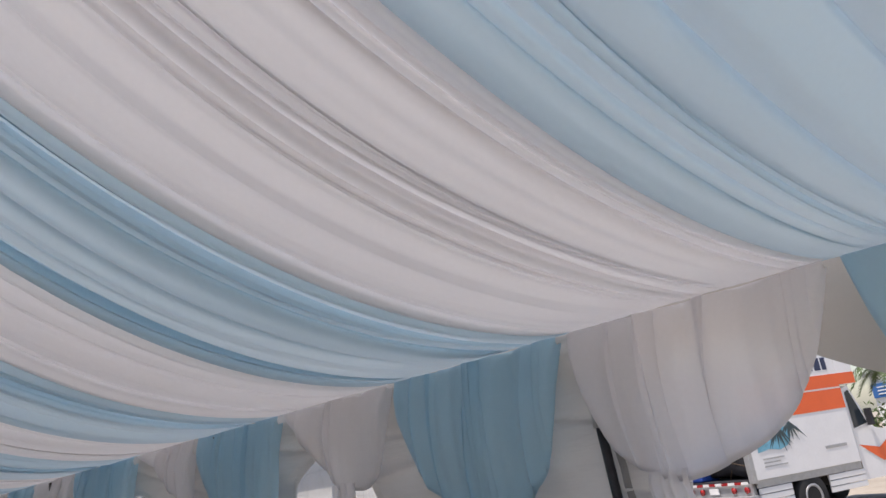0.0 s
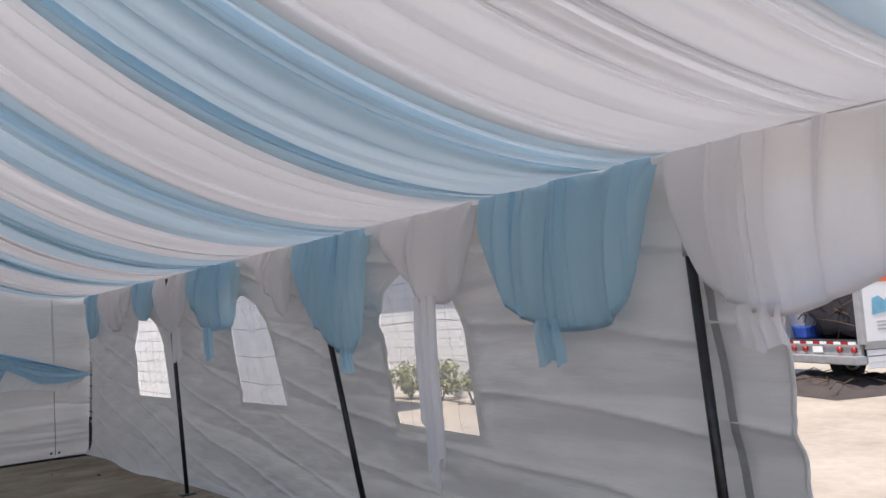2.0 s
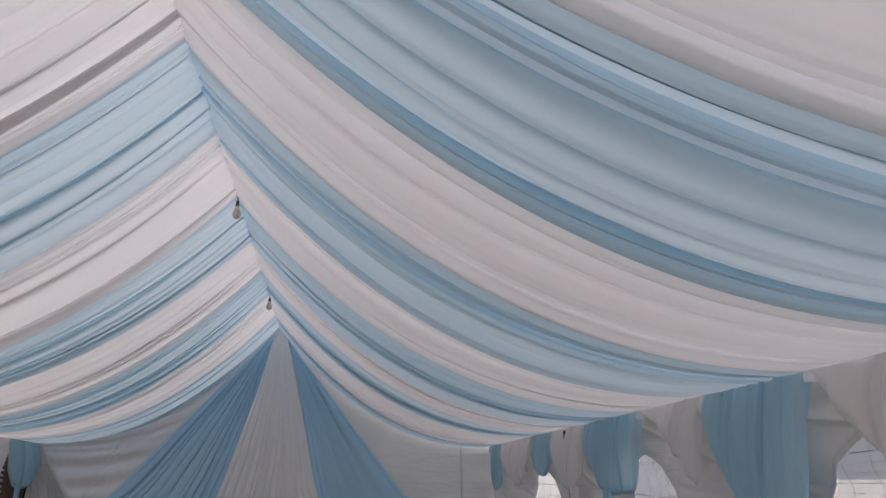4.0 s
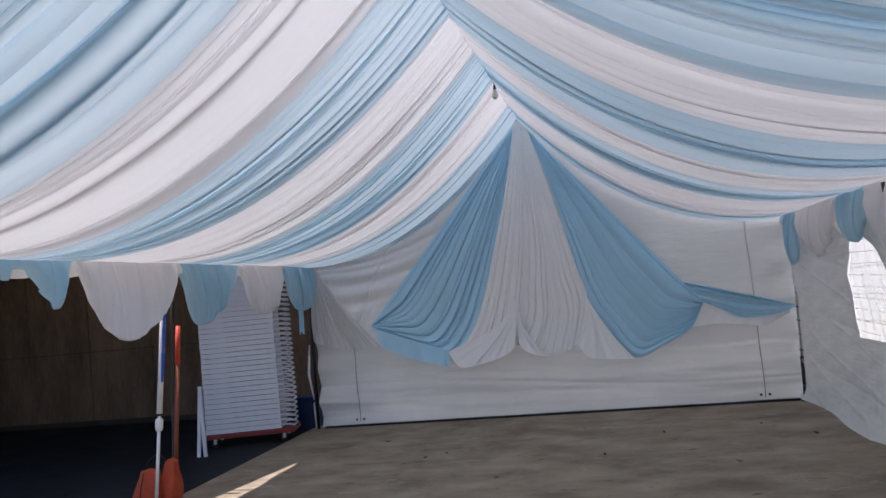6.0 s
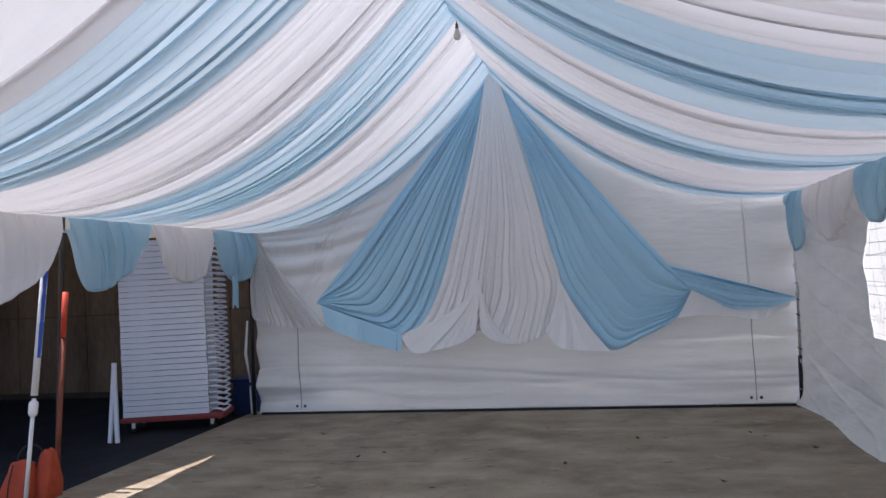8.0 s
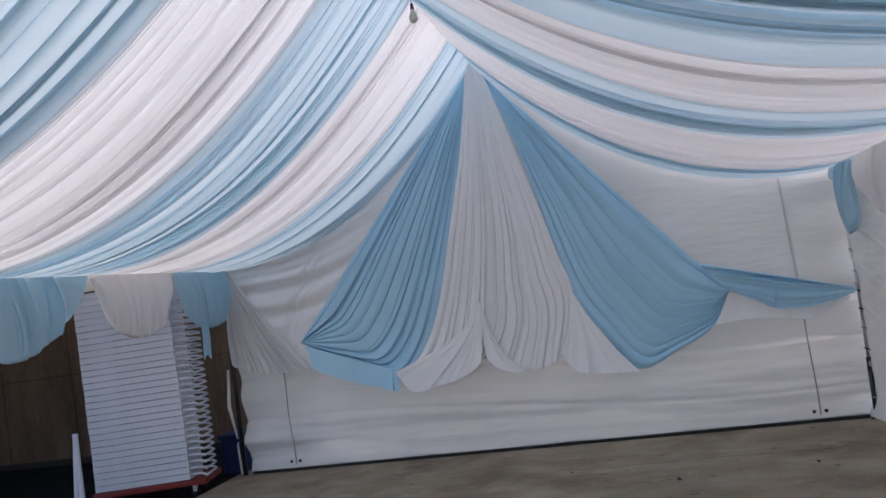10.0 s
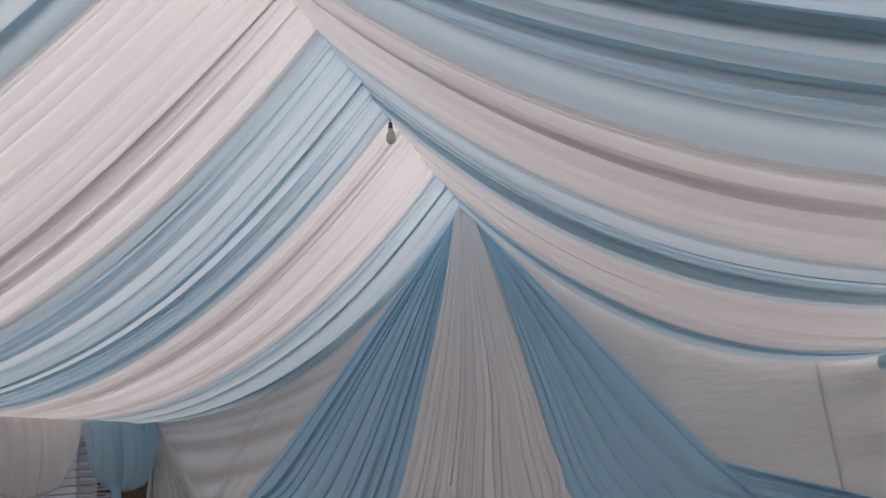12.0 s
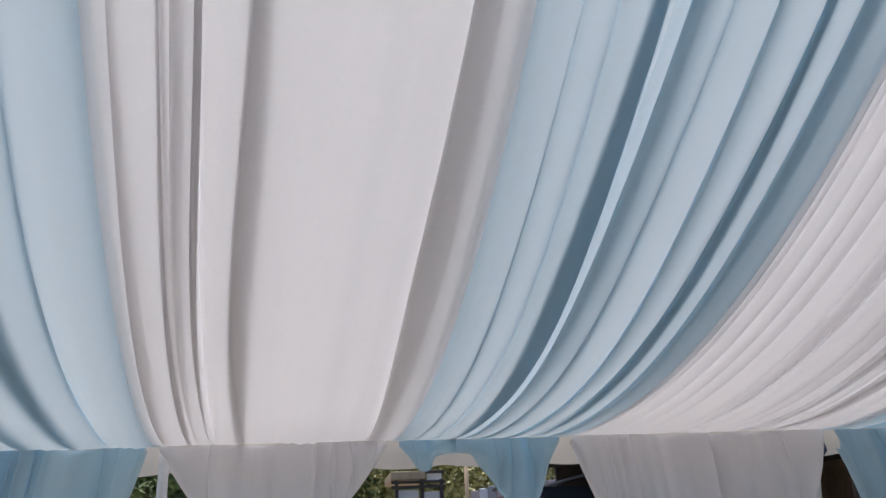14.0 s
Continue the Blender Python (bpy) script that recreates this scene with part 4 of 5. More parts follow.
ob = thing("steel_post", "rusty steel post with an orange painted top", "post", at=(-3.33, -3.23, -0.035))
bm = bmesh.new()
tube(bm, [(-3.33, -3.23, -0.035), (-3.205, -3.23, 1.25)], 0.021, 12)
part("shaft", bm, RUST, ob)
bm = bmesh.new()
tube(bm, [(-3.205, -3.23, 1.25), (-3.165, -3.23, 1.62)], 0.023, 12)
part("painted_top", bm, ORANGE_PAINT, ob)
ob = thing("shed_post", "dark timber post at the edge of the shed", "post", at=(-3.41, -3.12, -0.035))
bm = bmesh.new()
tube(bm, [(-3.41, -3.12, -0.035), (-3.21, -3.12, 2.84)], 0.022, 12)
part("shaft", bm, SHED_DARK, ob, smooth=False)

# weight bag at the foot of the leg
bag = thing("weight_bag", "orange woven saddle bag of ballast slumped at the tent leg", "sack", at=(-3.40, -3.47, -0.035))
for cx, cy, wide, high, turn in ((-3.455, -3.50, 0.125, 0.345, 8), (-3.285, -3.40, 0.085, 0.415, -6)):
    bm = bmesh.new()
    bmesh.ops.create_cube(bm, size=1.0)
    bmesh.ops.subdivide_edges(bm, edges=bm.edges[:], cuts=13, use_grid_fill=True)
    for v in bm.verts:
        x, y, z = v.co * 2
        h = (z + 1) / 2
        k = 1 + 0.07 * noise.noise((x * 1.6 + cx * 9, y * 1.6, z * 1.7)) + 0.05 * noise.noise((x * 4.5, y * 4.5, z * 5 + 3))
        swell = (1 - 0.10 * x * x * y * y) * (1.0 + 0.10 * math.sin(math.pi * min(1, h * 1.3)) - 0.26 * h * h)
        v.co = Vector((x * wide * swell * k + 0.05 * h, y * 0.085 * swell * (1 - 0.55 * h**2) * k, high * h * (1 - 0.05 * x * x) * (1 - 0.05 * noise.noise((x * 3, y * 2, 7)))))
    bmesh.ops.transform(bm, matrix=pose(cx, cy, -0.035, 0, 0, turn), verts=bm.verts[:])
    part("pouch", bm, ORANGE_BAG, bag)
bm = bmesh.new()
tube(bm, [(-3.47, -3.60, 0.0), (-3.45, -3.60, 0.14), (-3.43, -3.565, 0.30)], 0.005, 6)
part("stitching", bm, DARK_RUBBER, bag, "dark seam")
bm = bmesh.new()
tube(bm, [(-3.35 + 0.09 * math.cos(a), -3.46 + 0.04 * math.cos(a), 0.31 + 0.12 * math.sin(a)) for a in np.linspace(0, math.pi, 14)], 0.008, 6)
part("handle", bm, DARK_RUBBER, bag, "dark carrying loop")

# ---- bulbs under the ridge ----
for y in (-2.08, -5.36):
    ob = thing("hanging_bulb", "unlit frosted bulb in a dark socket below the ridge", "light bulb", "ridge bulbs", at=(0.0, y, 3.86))
    bm = bmesh.new()
    tube(bm, [(0, y, 3.95), (0.004, y, 3.80)], 0.004, 6)
    part("cable", bm, SOCKET_BLACK, ob)
    bm = bmesh.new()
    lathe(bm, [(0.006, 0.0), (0.012, -0.008), (0.013, -0.036), (0.016, -0.040), (0.015, -0.048)], (0.004, y, 3.805), 14)
    part("socket", bm, SOCKET_BLACK, ob)
    bm = bmesh.new()
    lathe(bm, [(0.013, -0.048), (0.016, -0.060), (0.027, -0.090), (0.033, -0.114), (0.029, -0.136), (0.016, -0.148), (0.003, -0.151)], (0.004, y, 3.805), 20)
    part("bulb", bm, BULB_GLASS, ob)

# ---- shed beside the open side ----
bm = bmesh.new()
rim = [(-3.10, 2.3), (-3.20, 0.0), (-3.48, -1.75), (-4.04, -4.75), (-12.0, -2.6), (-12.0, 2.3)]
low = [bm.verts.new((x, y, 2.84)) for x, y in rim]
top = [bm.verts.new((x, y, 2.94)) for x, y in rim]
bm.faces.new(low[::-1])
bm.faces.new(top)
for k in range(len(rim)):
    bm.faces.new((low[k], low[(k + 1) % len(rim)], top[(k + 1) % len(rim)], top[k]))
tagged(part("ceiling", bm, SHED_DARK, smooth=False), "dark timber shed roof deck", "roof", kind="structure")
shed_back = thing("wall_shed", "brown weathered plywood back wall of the shed", "shed wall", kind="structure", at=(-7, 1.8, 0))
bm = bmesh.new()
box(bm, (-12, 1.80, -0.06), (-3.1, 1.92, 2.84))
part("backing", bm, SHED_DARK, shed_back, smooth=False)
rng = np.random.default_rng(11)
for k in range(7):
    x = -3.14 - k * 1.225
    for z0, z1 in ((0.06, 1.24), (1.25, 2.70)):
        bm = bmesh.new()
        box(bm, (x - 1.213, 1.770 - rng.uniform(0, 0.008), z0), (x, 1.795, z1), 0.003)
        part("panel", bm, PLYWOOD, shed_back, smooth=False)
bm = bmesh.new()
box(bm, (-12.1, -2.3, -0.06), (-12.0, 1.92, 2.84))
tagged(part("wall_west", bm, SHED_DARK, smooth=False), "dark timber side wall of the shed", "shed wall", kind="structure")

# ---- stack of folded chairs on a dolly ----
TURN = Matrix.Translation((-4.36, -0.86, -0.035)) @ pose(0, 0, 0, 0, 0, 14)


def folded_chair():
    ob = thing("folded_chair", "white resin folding chair lying folded flat in a tall stack", "chair", "stacked folded chairs")
    bm = bmesh.new()
    box(bm, (0, 0, 0.002), (0.98, 0.40, 0.0625), 0.003)
    part("seat", bm, CHAIR_WHITE, ob, smooth=False)
    bm = bmesh.new()
    box(bm, (0.10, 0.02, 0.0625), (0.34, 0.38, 0.0665), 0.001)
    part("backrest", bm, CHAIR_WHITE, ob, smooth=False)
    for y in (0.05, 0.36):
        bm = bmesh.new()
        tube(bm, [(0.94, y, 0.036), (1.01, y, 0.043), (1.07, y, 0.042), (1.115, y, 0.033), (1.14, y, 0.016)], 0.012, 8)
        part("leg", bm, CHAIR_WHITE, ob)
    bm = bmesh.new()
    tube(bm, [(1.138, 0.05, 0.018), (1.138, 0.36, 0.018)], 0.011, 8)
    part("stretcher", bm, CHAIR_WHITE, ob)
    return ob


chair = folded_chair()
rng = np.random.default_rng(3)
for k in range(31):
    m = TURN @ pose(rng.uniform(-0.004, 0.004), rng.uniform(-0.006, 0.006), 0.175 + 0.0655 * k, 0, 0, rng.uniform(-0.4, 0.4))
    if k == 0:
        chair.matrix_basis = m
    else:
        copy_thing(chair, m)
dolly = thing("dolly", "red plastic furniture dolly on casters under stacked chairs", "dolly", at=(-3.9, -0.6, -0.035))
bm = bmesh.new()
box(bm, (-0.03, -0.03, 0.115), (1.15, 0.46, 0.172), 0.012, TURN)
part("deck", bm, RED_PLASTIC, dolly, smooth=False)
for x in (0.10, 1.0):
    for y in (0.05, 0.38):
        bm = bmesh.new()
        bmesh.ops.create_cone(bm, segments=18, radius1=0.045, radius2=0.045, depth=0.03, cap_ends=True, matrix=TURN @ pose(x, y, 0.045, 90, 0, 0))
        w = part("caster", bm, DARK_RUBBER, dolly)
        bm = bmesh.new()
        box(bm, (x - 0.02, y - 0.024, 0.045), (x + 0.02, y + 0.024, 0.115), 0.004, TURN)
        part("fork", bm, ALUMINIUM, w, smooth=False)
boards = thing("folded_easel", "narrow white folding stand leaning in a slim wedge", "stand", at=(-4.14, -1.34, -0.035))
for x0, tilt in ((-0.055, 3.2), (0.035, -3.2)):
    bm = bmesh.new()
    box(bm, (-0.022, -0.015, 0.0), (0.022, 0.015, 0.86), 0.004, Matrix.Translation((-4.14 + x0, -1.34, -0.035)) @ pose(0, 0, 0, -4, tilt, 0))
    part("leg", bm, CHAIR_WHITE, boards, smooth=False)
crate = thing("storage_bin", "dark blue plastic bin beside the tent corner", "bin", at=(-3.35, 0.35, -0.035))
bm = bmesh.new()
box(bm, (-3.55, 0.2, -0.035), (-3.18, 0.55, 0.38), 0.03)
part("body", bm, BIN_BLUE, crate)
bm = bmesh.new()
box(bm, (-3.57, 0.18, 0.36), (-3.16, 0.57, 0.41), 0.015)
part("rim", bm, BIN_BLUE, crate)
leg = thing("tent_leg", "dark corner tent leg with a pale strap by the end wall", "tent leg", "tent legs", at=(-3.13, 0.0, 0))
bm = bmesh.new()
tube(bm, [(-3.15, -0.01, -0.03), (-3.11, -0.01, 2.24)], 0.026, 12)
part("tube", bm, POLE_BLACK, leg)
bm = bmesh.new()
tube(bm, [(-3.17, -0.045, 0.02), (-3.175, -0.05, 0.34), (-3.165, -0.05, 0.36)], 0.012, 8)
part("stake_bar", bm, POLE_WHITE, leg, "short white bar")
bm = bmesh.new()
tube(bm, [(-3.17, -0.045, 0.40), (-3.21, -0.06, 0.75), (-3.17, -0.05, 1.15)], [0.008, 0.02, 0.012], 8)
part("strap", bm, POLE_WHITE, leg, "loose white strap")
for z in (0.45, 0.8, 1.15, 1.45):
    bm = bmesh.new()
    box(bm, (3.075, -0.062, z), (3.100, -0.036, z + 0.045), 0.006)
    ob = tagged(part("lacing_clip", bm, ALUMINIUM, smooth=False), "small metal clip at the wall corner", "clip", "corner clips")

# ---- moving truck in the yard ----
HEAD = Vector((0.92, -0.386, 0)).normalized()
TRUCK = Matrix.Translation((15.13, -6.25, -0.06)) @ Matrix.Diagonal((1, 1, 1.07, 1)) @ Matrix(((HEAD.x, -HEAD.y, 0, 0), (HEAD.y, HEAD.x, 0, 0), (0, 0, 1, 0), (0, 0, 0, 1)))
truck = thing("moving_truck", "white box truck with an orange band and open dark cargo door", "truck", at=(15.13, -6.25, -0.06))


def truck_box(name, lo, hi, mat, bevel=0.02, parent=None, label=""):
    bm = bmesh.new()
    box(bm, lo, hi, bevel, TRUCK)
    return part(name, bm, mat, parent or truck, label, smooth=False)


cargo = thing("cargo_box", "", "", at=(15.13, -6.25, 0.7))
hang(cargo, truck)
truck_box("side_panel", (-1.25, 0.0, 0.78), (1.35, 0.05, 2.70), TRUCK_WHITE, 0.01, cargo)
truck_box("side_panel", (-1.25, 1.95, 0.78), (1.35, 2.0, 2.70), TRUCK_WHITE, 0.01, cargo)
truck_box("roof_panel", (-1.25, 0.0, 2.70), (1.8, 2.0, 2.76), TRUCK_WHITE, 0.02, cargo)
truck_box("front_panel", (1.30, 0.05, 0.78), (1.35, 1.95, 2.70), TRUCK_WHITE, 0.01, cargo)
truck_box("deck", (-1.25, 0.05, 0.72), (1.35, 1.95, 0.80), BOX_DARK, 0.01, cargo)
truck_box("attic", (1.35, 0.0, 2.12), (1.8, 2.0, 2.70), TRUCK_WHITE, 0.03, cargo, "overhang above the cab")
for y in (0.0, 1.88):
    truck_box("door_frame", (-1.33, y, 0.74), (-1.22, y + 0.12, 2.72), TRUCK_GREY, 0.01, cargo, "aluminium door frame")
truck_box("door_header", (-1.33, 0.12, 2.58), (-1.22, 1.88, 2.72), TRUCK_GREY, 0.01, cargo)
for lo, hi in (((-1.24, -0.006, 2.10), (1.345, 0.0, 2.33)), ((-1.24, -0.006, 1.72), (1.345, 0.0, 2.07)), ((1.345, -0.006, 2.13), (1.795, 0.0, 2.33))):
    truck_box("band", lo, hi, TRUCK_ORANGE, 0.0, cargo, "orange band")
def decal(name, pts, mat, label, off=0.008):
    """A flat printed shape on the side of the box, given by its outline (x, z)."""
    bm = bmesh.new()
    bm.faces.new([bm.verts.new(TRUCK @ Vector((x, -off, z))) for x, z in pts])
    bmesh.ops.triangulate(bm, faces=bm.faces[:])
    return part(name, bm, mat, cargo, label, smooth=False)


decal("print", [(-1.08, 1.20), (-1.06, 1.46), (-0.92, 1.50), (-0.80, 1.42), (-0.66, 1.56), (-0.46, 1.60), (-0.28, 1.54), (-0.22, 1.40), (-0.34, 1.26), (-0.55, 1.20), (-0.80, 1.24)], TRUCK_TEAL, "pale teal printed picture")
rng = np.random.default_rng(44)
for cx, cz in ((-0.52, 1.60), (-0.20, 1.64)):
    bm = bmesh.new()
    for k in range(11):
        a = math.radians(225 + 9 * k + rng.uniform(-6, 6))
        ln = rng.uniform(0.20, 0.50)
        d, n_ = Vector((math.cos(a), 0, math.sin(a))), Vector((-math.sin(a), 0, math.cos(a)))
        o = Vector((cx, -0.012 - 0.0004 * k, cz))
        bm.faces.new([bm.verts.new(TRUCK @ p) for p in (o, o + d * ln * 0.45 + n_ * 0.022, o + d * ln, o + d * ln * 0.45 - n_ * 0.022)])
    part("print", bm, TRUCK_GREEN, cargo, "dark printed palm fronds", smooth=False)
for x0, x1 in ((0.60, 0.76), (0.82, 0.98), (1.02, 1.14)):
    truck_box("lettering", (x0, -0.006, 2.42), (x1, -0.001, 2.64), PRINT_NAVY, 0.0, cargo, "dark letters as plain bars")
for z, x1 in ((0.96, -0.45), (1.02, -0.6), (1.08, -0.5)):
    truck_box("lettering", (-1.0, -0.006, z), (x1, -0.001, z + 0.02), TRUCK_GREY, 0.0, cargo, "small grey text lines")
truck_box("lettering", (0.55, -0.006, 1.08), (1.1, -0.001, 1.13), TRUCK_GREY, 0.0, cargo, "small grey text lines")
skirt = truck_box("skirt", (-1.25, 0.02, 0.66), (1.35, 0.06, 0.78), TRUCK_GREY, 0.005, None, "grey rail below the box")
for x0, x1 in ((-1.22, -0.46), (0.46, 1.40)):
    for k in range(3):
        truck_box("skirt_panel", (x0, 0.03 - 0.004 * k, 0.36 + 0.10 * k), (x1, 0.06, 0.45 + 0.10 * k), TRUCK_WHITE, 0.008, skirt)
bumper = truck_box("rear_bumper", (-1.45, 0.05, 0.42), (-1.20, 1.95, 0.56), TRUCK_GREY, 0.02)
truck_box("tail_panel", (-1.30, 0.10, 0.56), (-1.22, 1.9, 0.74), TRUCK_GREY, 0.01)
for y in (0.22, 0.55, 1.4, 1.7):
    bm = bmesh.new()
    bmesh.ops.create_cone(bm, segments=16, radius1=0.055, radius2=0.045, depth=0.04, cap_ends=True, matrix=TRUCK @ pose(-1.32, y, 0.65, 0, 90, 0))
    part("tail_light", bm, LAMP_RED, truck, "round red tail light")
truck_box("number_plate", (-1.335, 0.95, 0.60), (-1.318, 1.2, 0.70), TRUCK_WHITE, 0.004)
truck_box("chassis", (-1.2, 0.5, 0.45), (2.5, 1.5, 0.66), BOX_DARK, 0.02)


def wheel(x, y, parent):
    m = TRUCK @ pose(x, y, 0.37, 90, 0, 0)
    bm = bmesh.new()
    prof = [(0.20, -0.11), (0.33, -0.12), (0.365, -0.09), (0.37, 0.0), (0.365, 0.09), (0.33, 0.12), (0.20, 0.11)]
    lathe(bm, prof, (0, 0, 0), 30)
    bmesh.ops.transform(bm, matrix=m, verts=bm.verts[:])
    w = part("wheel", bm, DARK_RUBBER, parent, "black tyre")
    bm = bmesh.new()
    lathe(bm, [(0.205, 0.10), (0.205, 0.122), (0.17, 0.118), (0.12, 0.07), (0.06, 0.08), (0.03, 0.10)], (0, 0, 0), 24)
    bmesh.ops.transform(bm, matrix=m, verts=bm.verts[:])
    part("rim", bm, TRUCK_GREY, w, "grey steel rim")


for x in (0.0, 2.56):
    for y in (0.14, 1.86):
        wheel(x, y, truck)
# the cab: a side outline given depth
cab_side = [(1.42, 0.45), (1.42, 2.05), (1.70, 2.10), (2.15, 1.42), (2.35, 1.30), (3.30, 1.18), (3.75, 1.02), (3.85, 0.80), (3.85, 0.48), (3.58, 0.46), (3.42, 0.72), (3.15, 0.82), (2.88, 0.72), (2.74, 0.45)]
CAB = TRUCK @ Matrix.Translation((1.42, 0, 0)) @ Matrix.Diagonal((0.66, 1, 1, 1)) @ Matrix.Translation((-1.42, 0, 0))
bm = bmesh.new()
va = [bm.verts.new(CAB @ Vector((x, 0.06, z))) for x, z in cab_side]
vb = [bm.verts.new(CAB @ Vector((x, 1.94, z))) for x, z in cab_side]
bm.faces.new(va)
bm.faces.new(vb[::-1])
for k in range(len(cab_side)):
    q = (k + 1) % len(cab_side)
    bm.faces.new((va[q], va[k], vb[k], vb[q]))
bmesh.ops.recalc_face_normals(bm, faces=bm.faces[:])
cab = part("cab", bm, TRUCK_WHITE, truck, smooth=False)
bm = bmesh.new()
bm.faces.new([bm.verts.new(CAB @ Vector((x, 0.052, z))) for x, z in ((1.50, 1.34), (1.50, 1.98), (1.68, 2.02), (2.08, 1.40))])
part("side_window", bm, GLASS_DARK, cab, "dark side window", smooth=False)
bm = bmesh.new()
bm.faces.new([bm.verts.new(CAB @ Vector(p)) for p in ((1.745, 0.15, 2.07), (2.165, 0.15, 1.44), (2.165, 1.85, 1.44), (1.745, 1.85, 2.07))])
part("windscreen", bm, GLASS_DARK, cab, "dark windscreen", smooth=False)
bm = bmesh.new()
bm.faces.new([bm.verts.new(CAB @ Vector((x, 0.050, z))) for x, z in ((1.5, 1.05), (2.3, 0.95), (2.85, 1.12), (2.95, 0.88), (2.80, 0.70), (2.3, 0.72))])
part("flash", bm, TRUCK_ORANGE, cab, "orange painted flash", smooth=False)
truck_box("mirror", (1.80, -0.12, 1.35), (1.86, 0.02, 1.65), BOX_DARK, 0.01, cab)

# reflective strip under the cargo door
for k in range(10):
    y = 0.15 + 0.17 * k
    truck_box("reflector", (-1.345, y, 0.74), (-1.33, y + 0.165, 0.785), LAMP_RED if k % 2 else TRUCK_WHITE, 0.0, cargo, "red and white reflective strip")
# low dark mound with twigs on the ground by the bumper
pile = thing("brush_pile", "low dark mound with twigs under the truck bumper", "brush pile", at=TRUCK @ Vector((-1.6, 1.2, 0)))
bm = bmesh.new()
bmesh.ops.create_grid(bm, x_segments=40, y_segments=30, size=1.0)
for v in bm.verts:
    x, y = v.co.x, v.co.y
    h = max(0.0, 1 - x * x - y * y)
    v.co = TRUCK @ Vector((-1.0 + 1.4 * x, 1.3 + 1.8 * y, 0.005 + 0.16 * h**0.6 * (1 + 0.9 * noise.noise((x * 5, y * 5, 0))) * min(1, h * 4)))
part("dark_mound", bm, SHED_DARK, pile)
rng = np.random.default_rng(77)
for k in range(36):
    x, y, a = rng.uniform(-2.0, 0.0), rng.uniform(0.0, 2.6), rng.uniform(0, 6.3)
    d = Vector((math.cos(a), math.sin(a), 0)) * rng.uniform(0.2, 0.45)
    bm = bmesh.new()
    p = Vector((x, y, 0.13))
    tube(bm, [TRUCK @ (p - d), TRUCK @ (p + Vector((0, 0, 0.08))), TRUCK @ (p + d)], [0.012, 0.009, 0.004], 5)
    part("twig", bm, DRY_LEAF, pile)

# load seen in the open cargo door
for name, lo, hi, mat, lab in (("cargo_sack", (-1.12, 0.14, 0.80), (-0.2, 1.62, 1.95), BOX_DARK, "dark lumpy cargo sack in the open truck"),
                               ("cargo_sack", (-1.18, 1.56, 0.80), (-0.7, 1.86, 1.03), BLUE_TARP, "blue tarpaulin sack in the open truck")):
    bm = bmesh.new()
    box(bm, lo, hi, 0.0)
    bmesh.ops.subdivide_edges(bm, edges=bm.edges[:], cuts=6, use_grid_fill=True)
    c = (Vector(lo) + Vector(hi)) / 2
    for v in bm.verts:
        d = v.co - c
        v.co += d * (0.18 * noise.noise(v.co * 3.1) - 0.10 * (d.length / 0.8) ** 2)
        v.co.z = max(v.co.z, 0.80)
    bmesh.ops.transform(bm, matrix=TRUCK, verts=bm.verts[:])
    tagged(part(name, bm, mat), lab, "load", "truck load")
brush = thing("cut_branches", "dark cut branches loaded in the open truck", "branches", "truck load", at=TRUCK @ Vector((-1.0, 0.9, 0.8)))
rng = np.random.default_rng(15)
for k in range(40):
    p = Vector((rng.uniform(-1.2, -0.9), rng.uniform(0.25, 1.75), rng.uniform(0.95, 1.95)))
    d = Vector((rng.uniform(-0.15, 0.1), rng.normal(0, 0.25), rng.normal(0, 0.16)))
    bm = bmesh.new()
    tube(bm, [TRUCK @ (p - d), TRUCK @ (p + Vector((-0.03, 0, 0.03))), TRUCK @ (p + d)], [0.012, 0.010, 0.005], 5)
    part("branch", bm, DRY_LEAF, brush)


# ---- plants ----
def leaf_cloud(name, centre, size, count, leaf, mat, parent, seed, label=""):
    """Many small leaves, gathered in clumps round a centre."""
    rng = np.random.default_rng(seed)
    clumps = rng.normal(0, 0.42, (max(6, count // 60), 3))
    verts, faces = [], []
    for k in range(count):
        p = clumps[rng.integers(len(clumps))] + rng.normal(0, 0.16, 3)
        p = np.array(centre) + p * np.array(size)
        a = rng.normal(0, 1, 3)
        a /= np.linalg.norm(a)
        b_ = np.cross(a, rng.normal(0, 1, 3))
        b_ /= np.linalg.norm(b_) + 1e-9
        s = leaf * rng.uniform(0.6, 1.4)
        i = len(verts)
        verts += [tuple(p - a * s), tuple(p + b_ * s * 0.4), tuple(p + a * s), tuple(p - b_ * s * 0.4)]
        faces.append((i, i + 1, i + 2, i + 3))
    me = bpy.data.meshes.new(name)
    me.from_pydata(verts, [], faces)
    me.materials.append(mat)
    ob = new(name, me)
    hang(ob, parent)
    return tagged(ob, label)


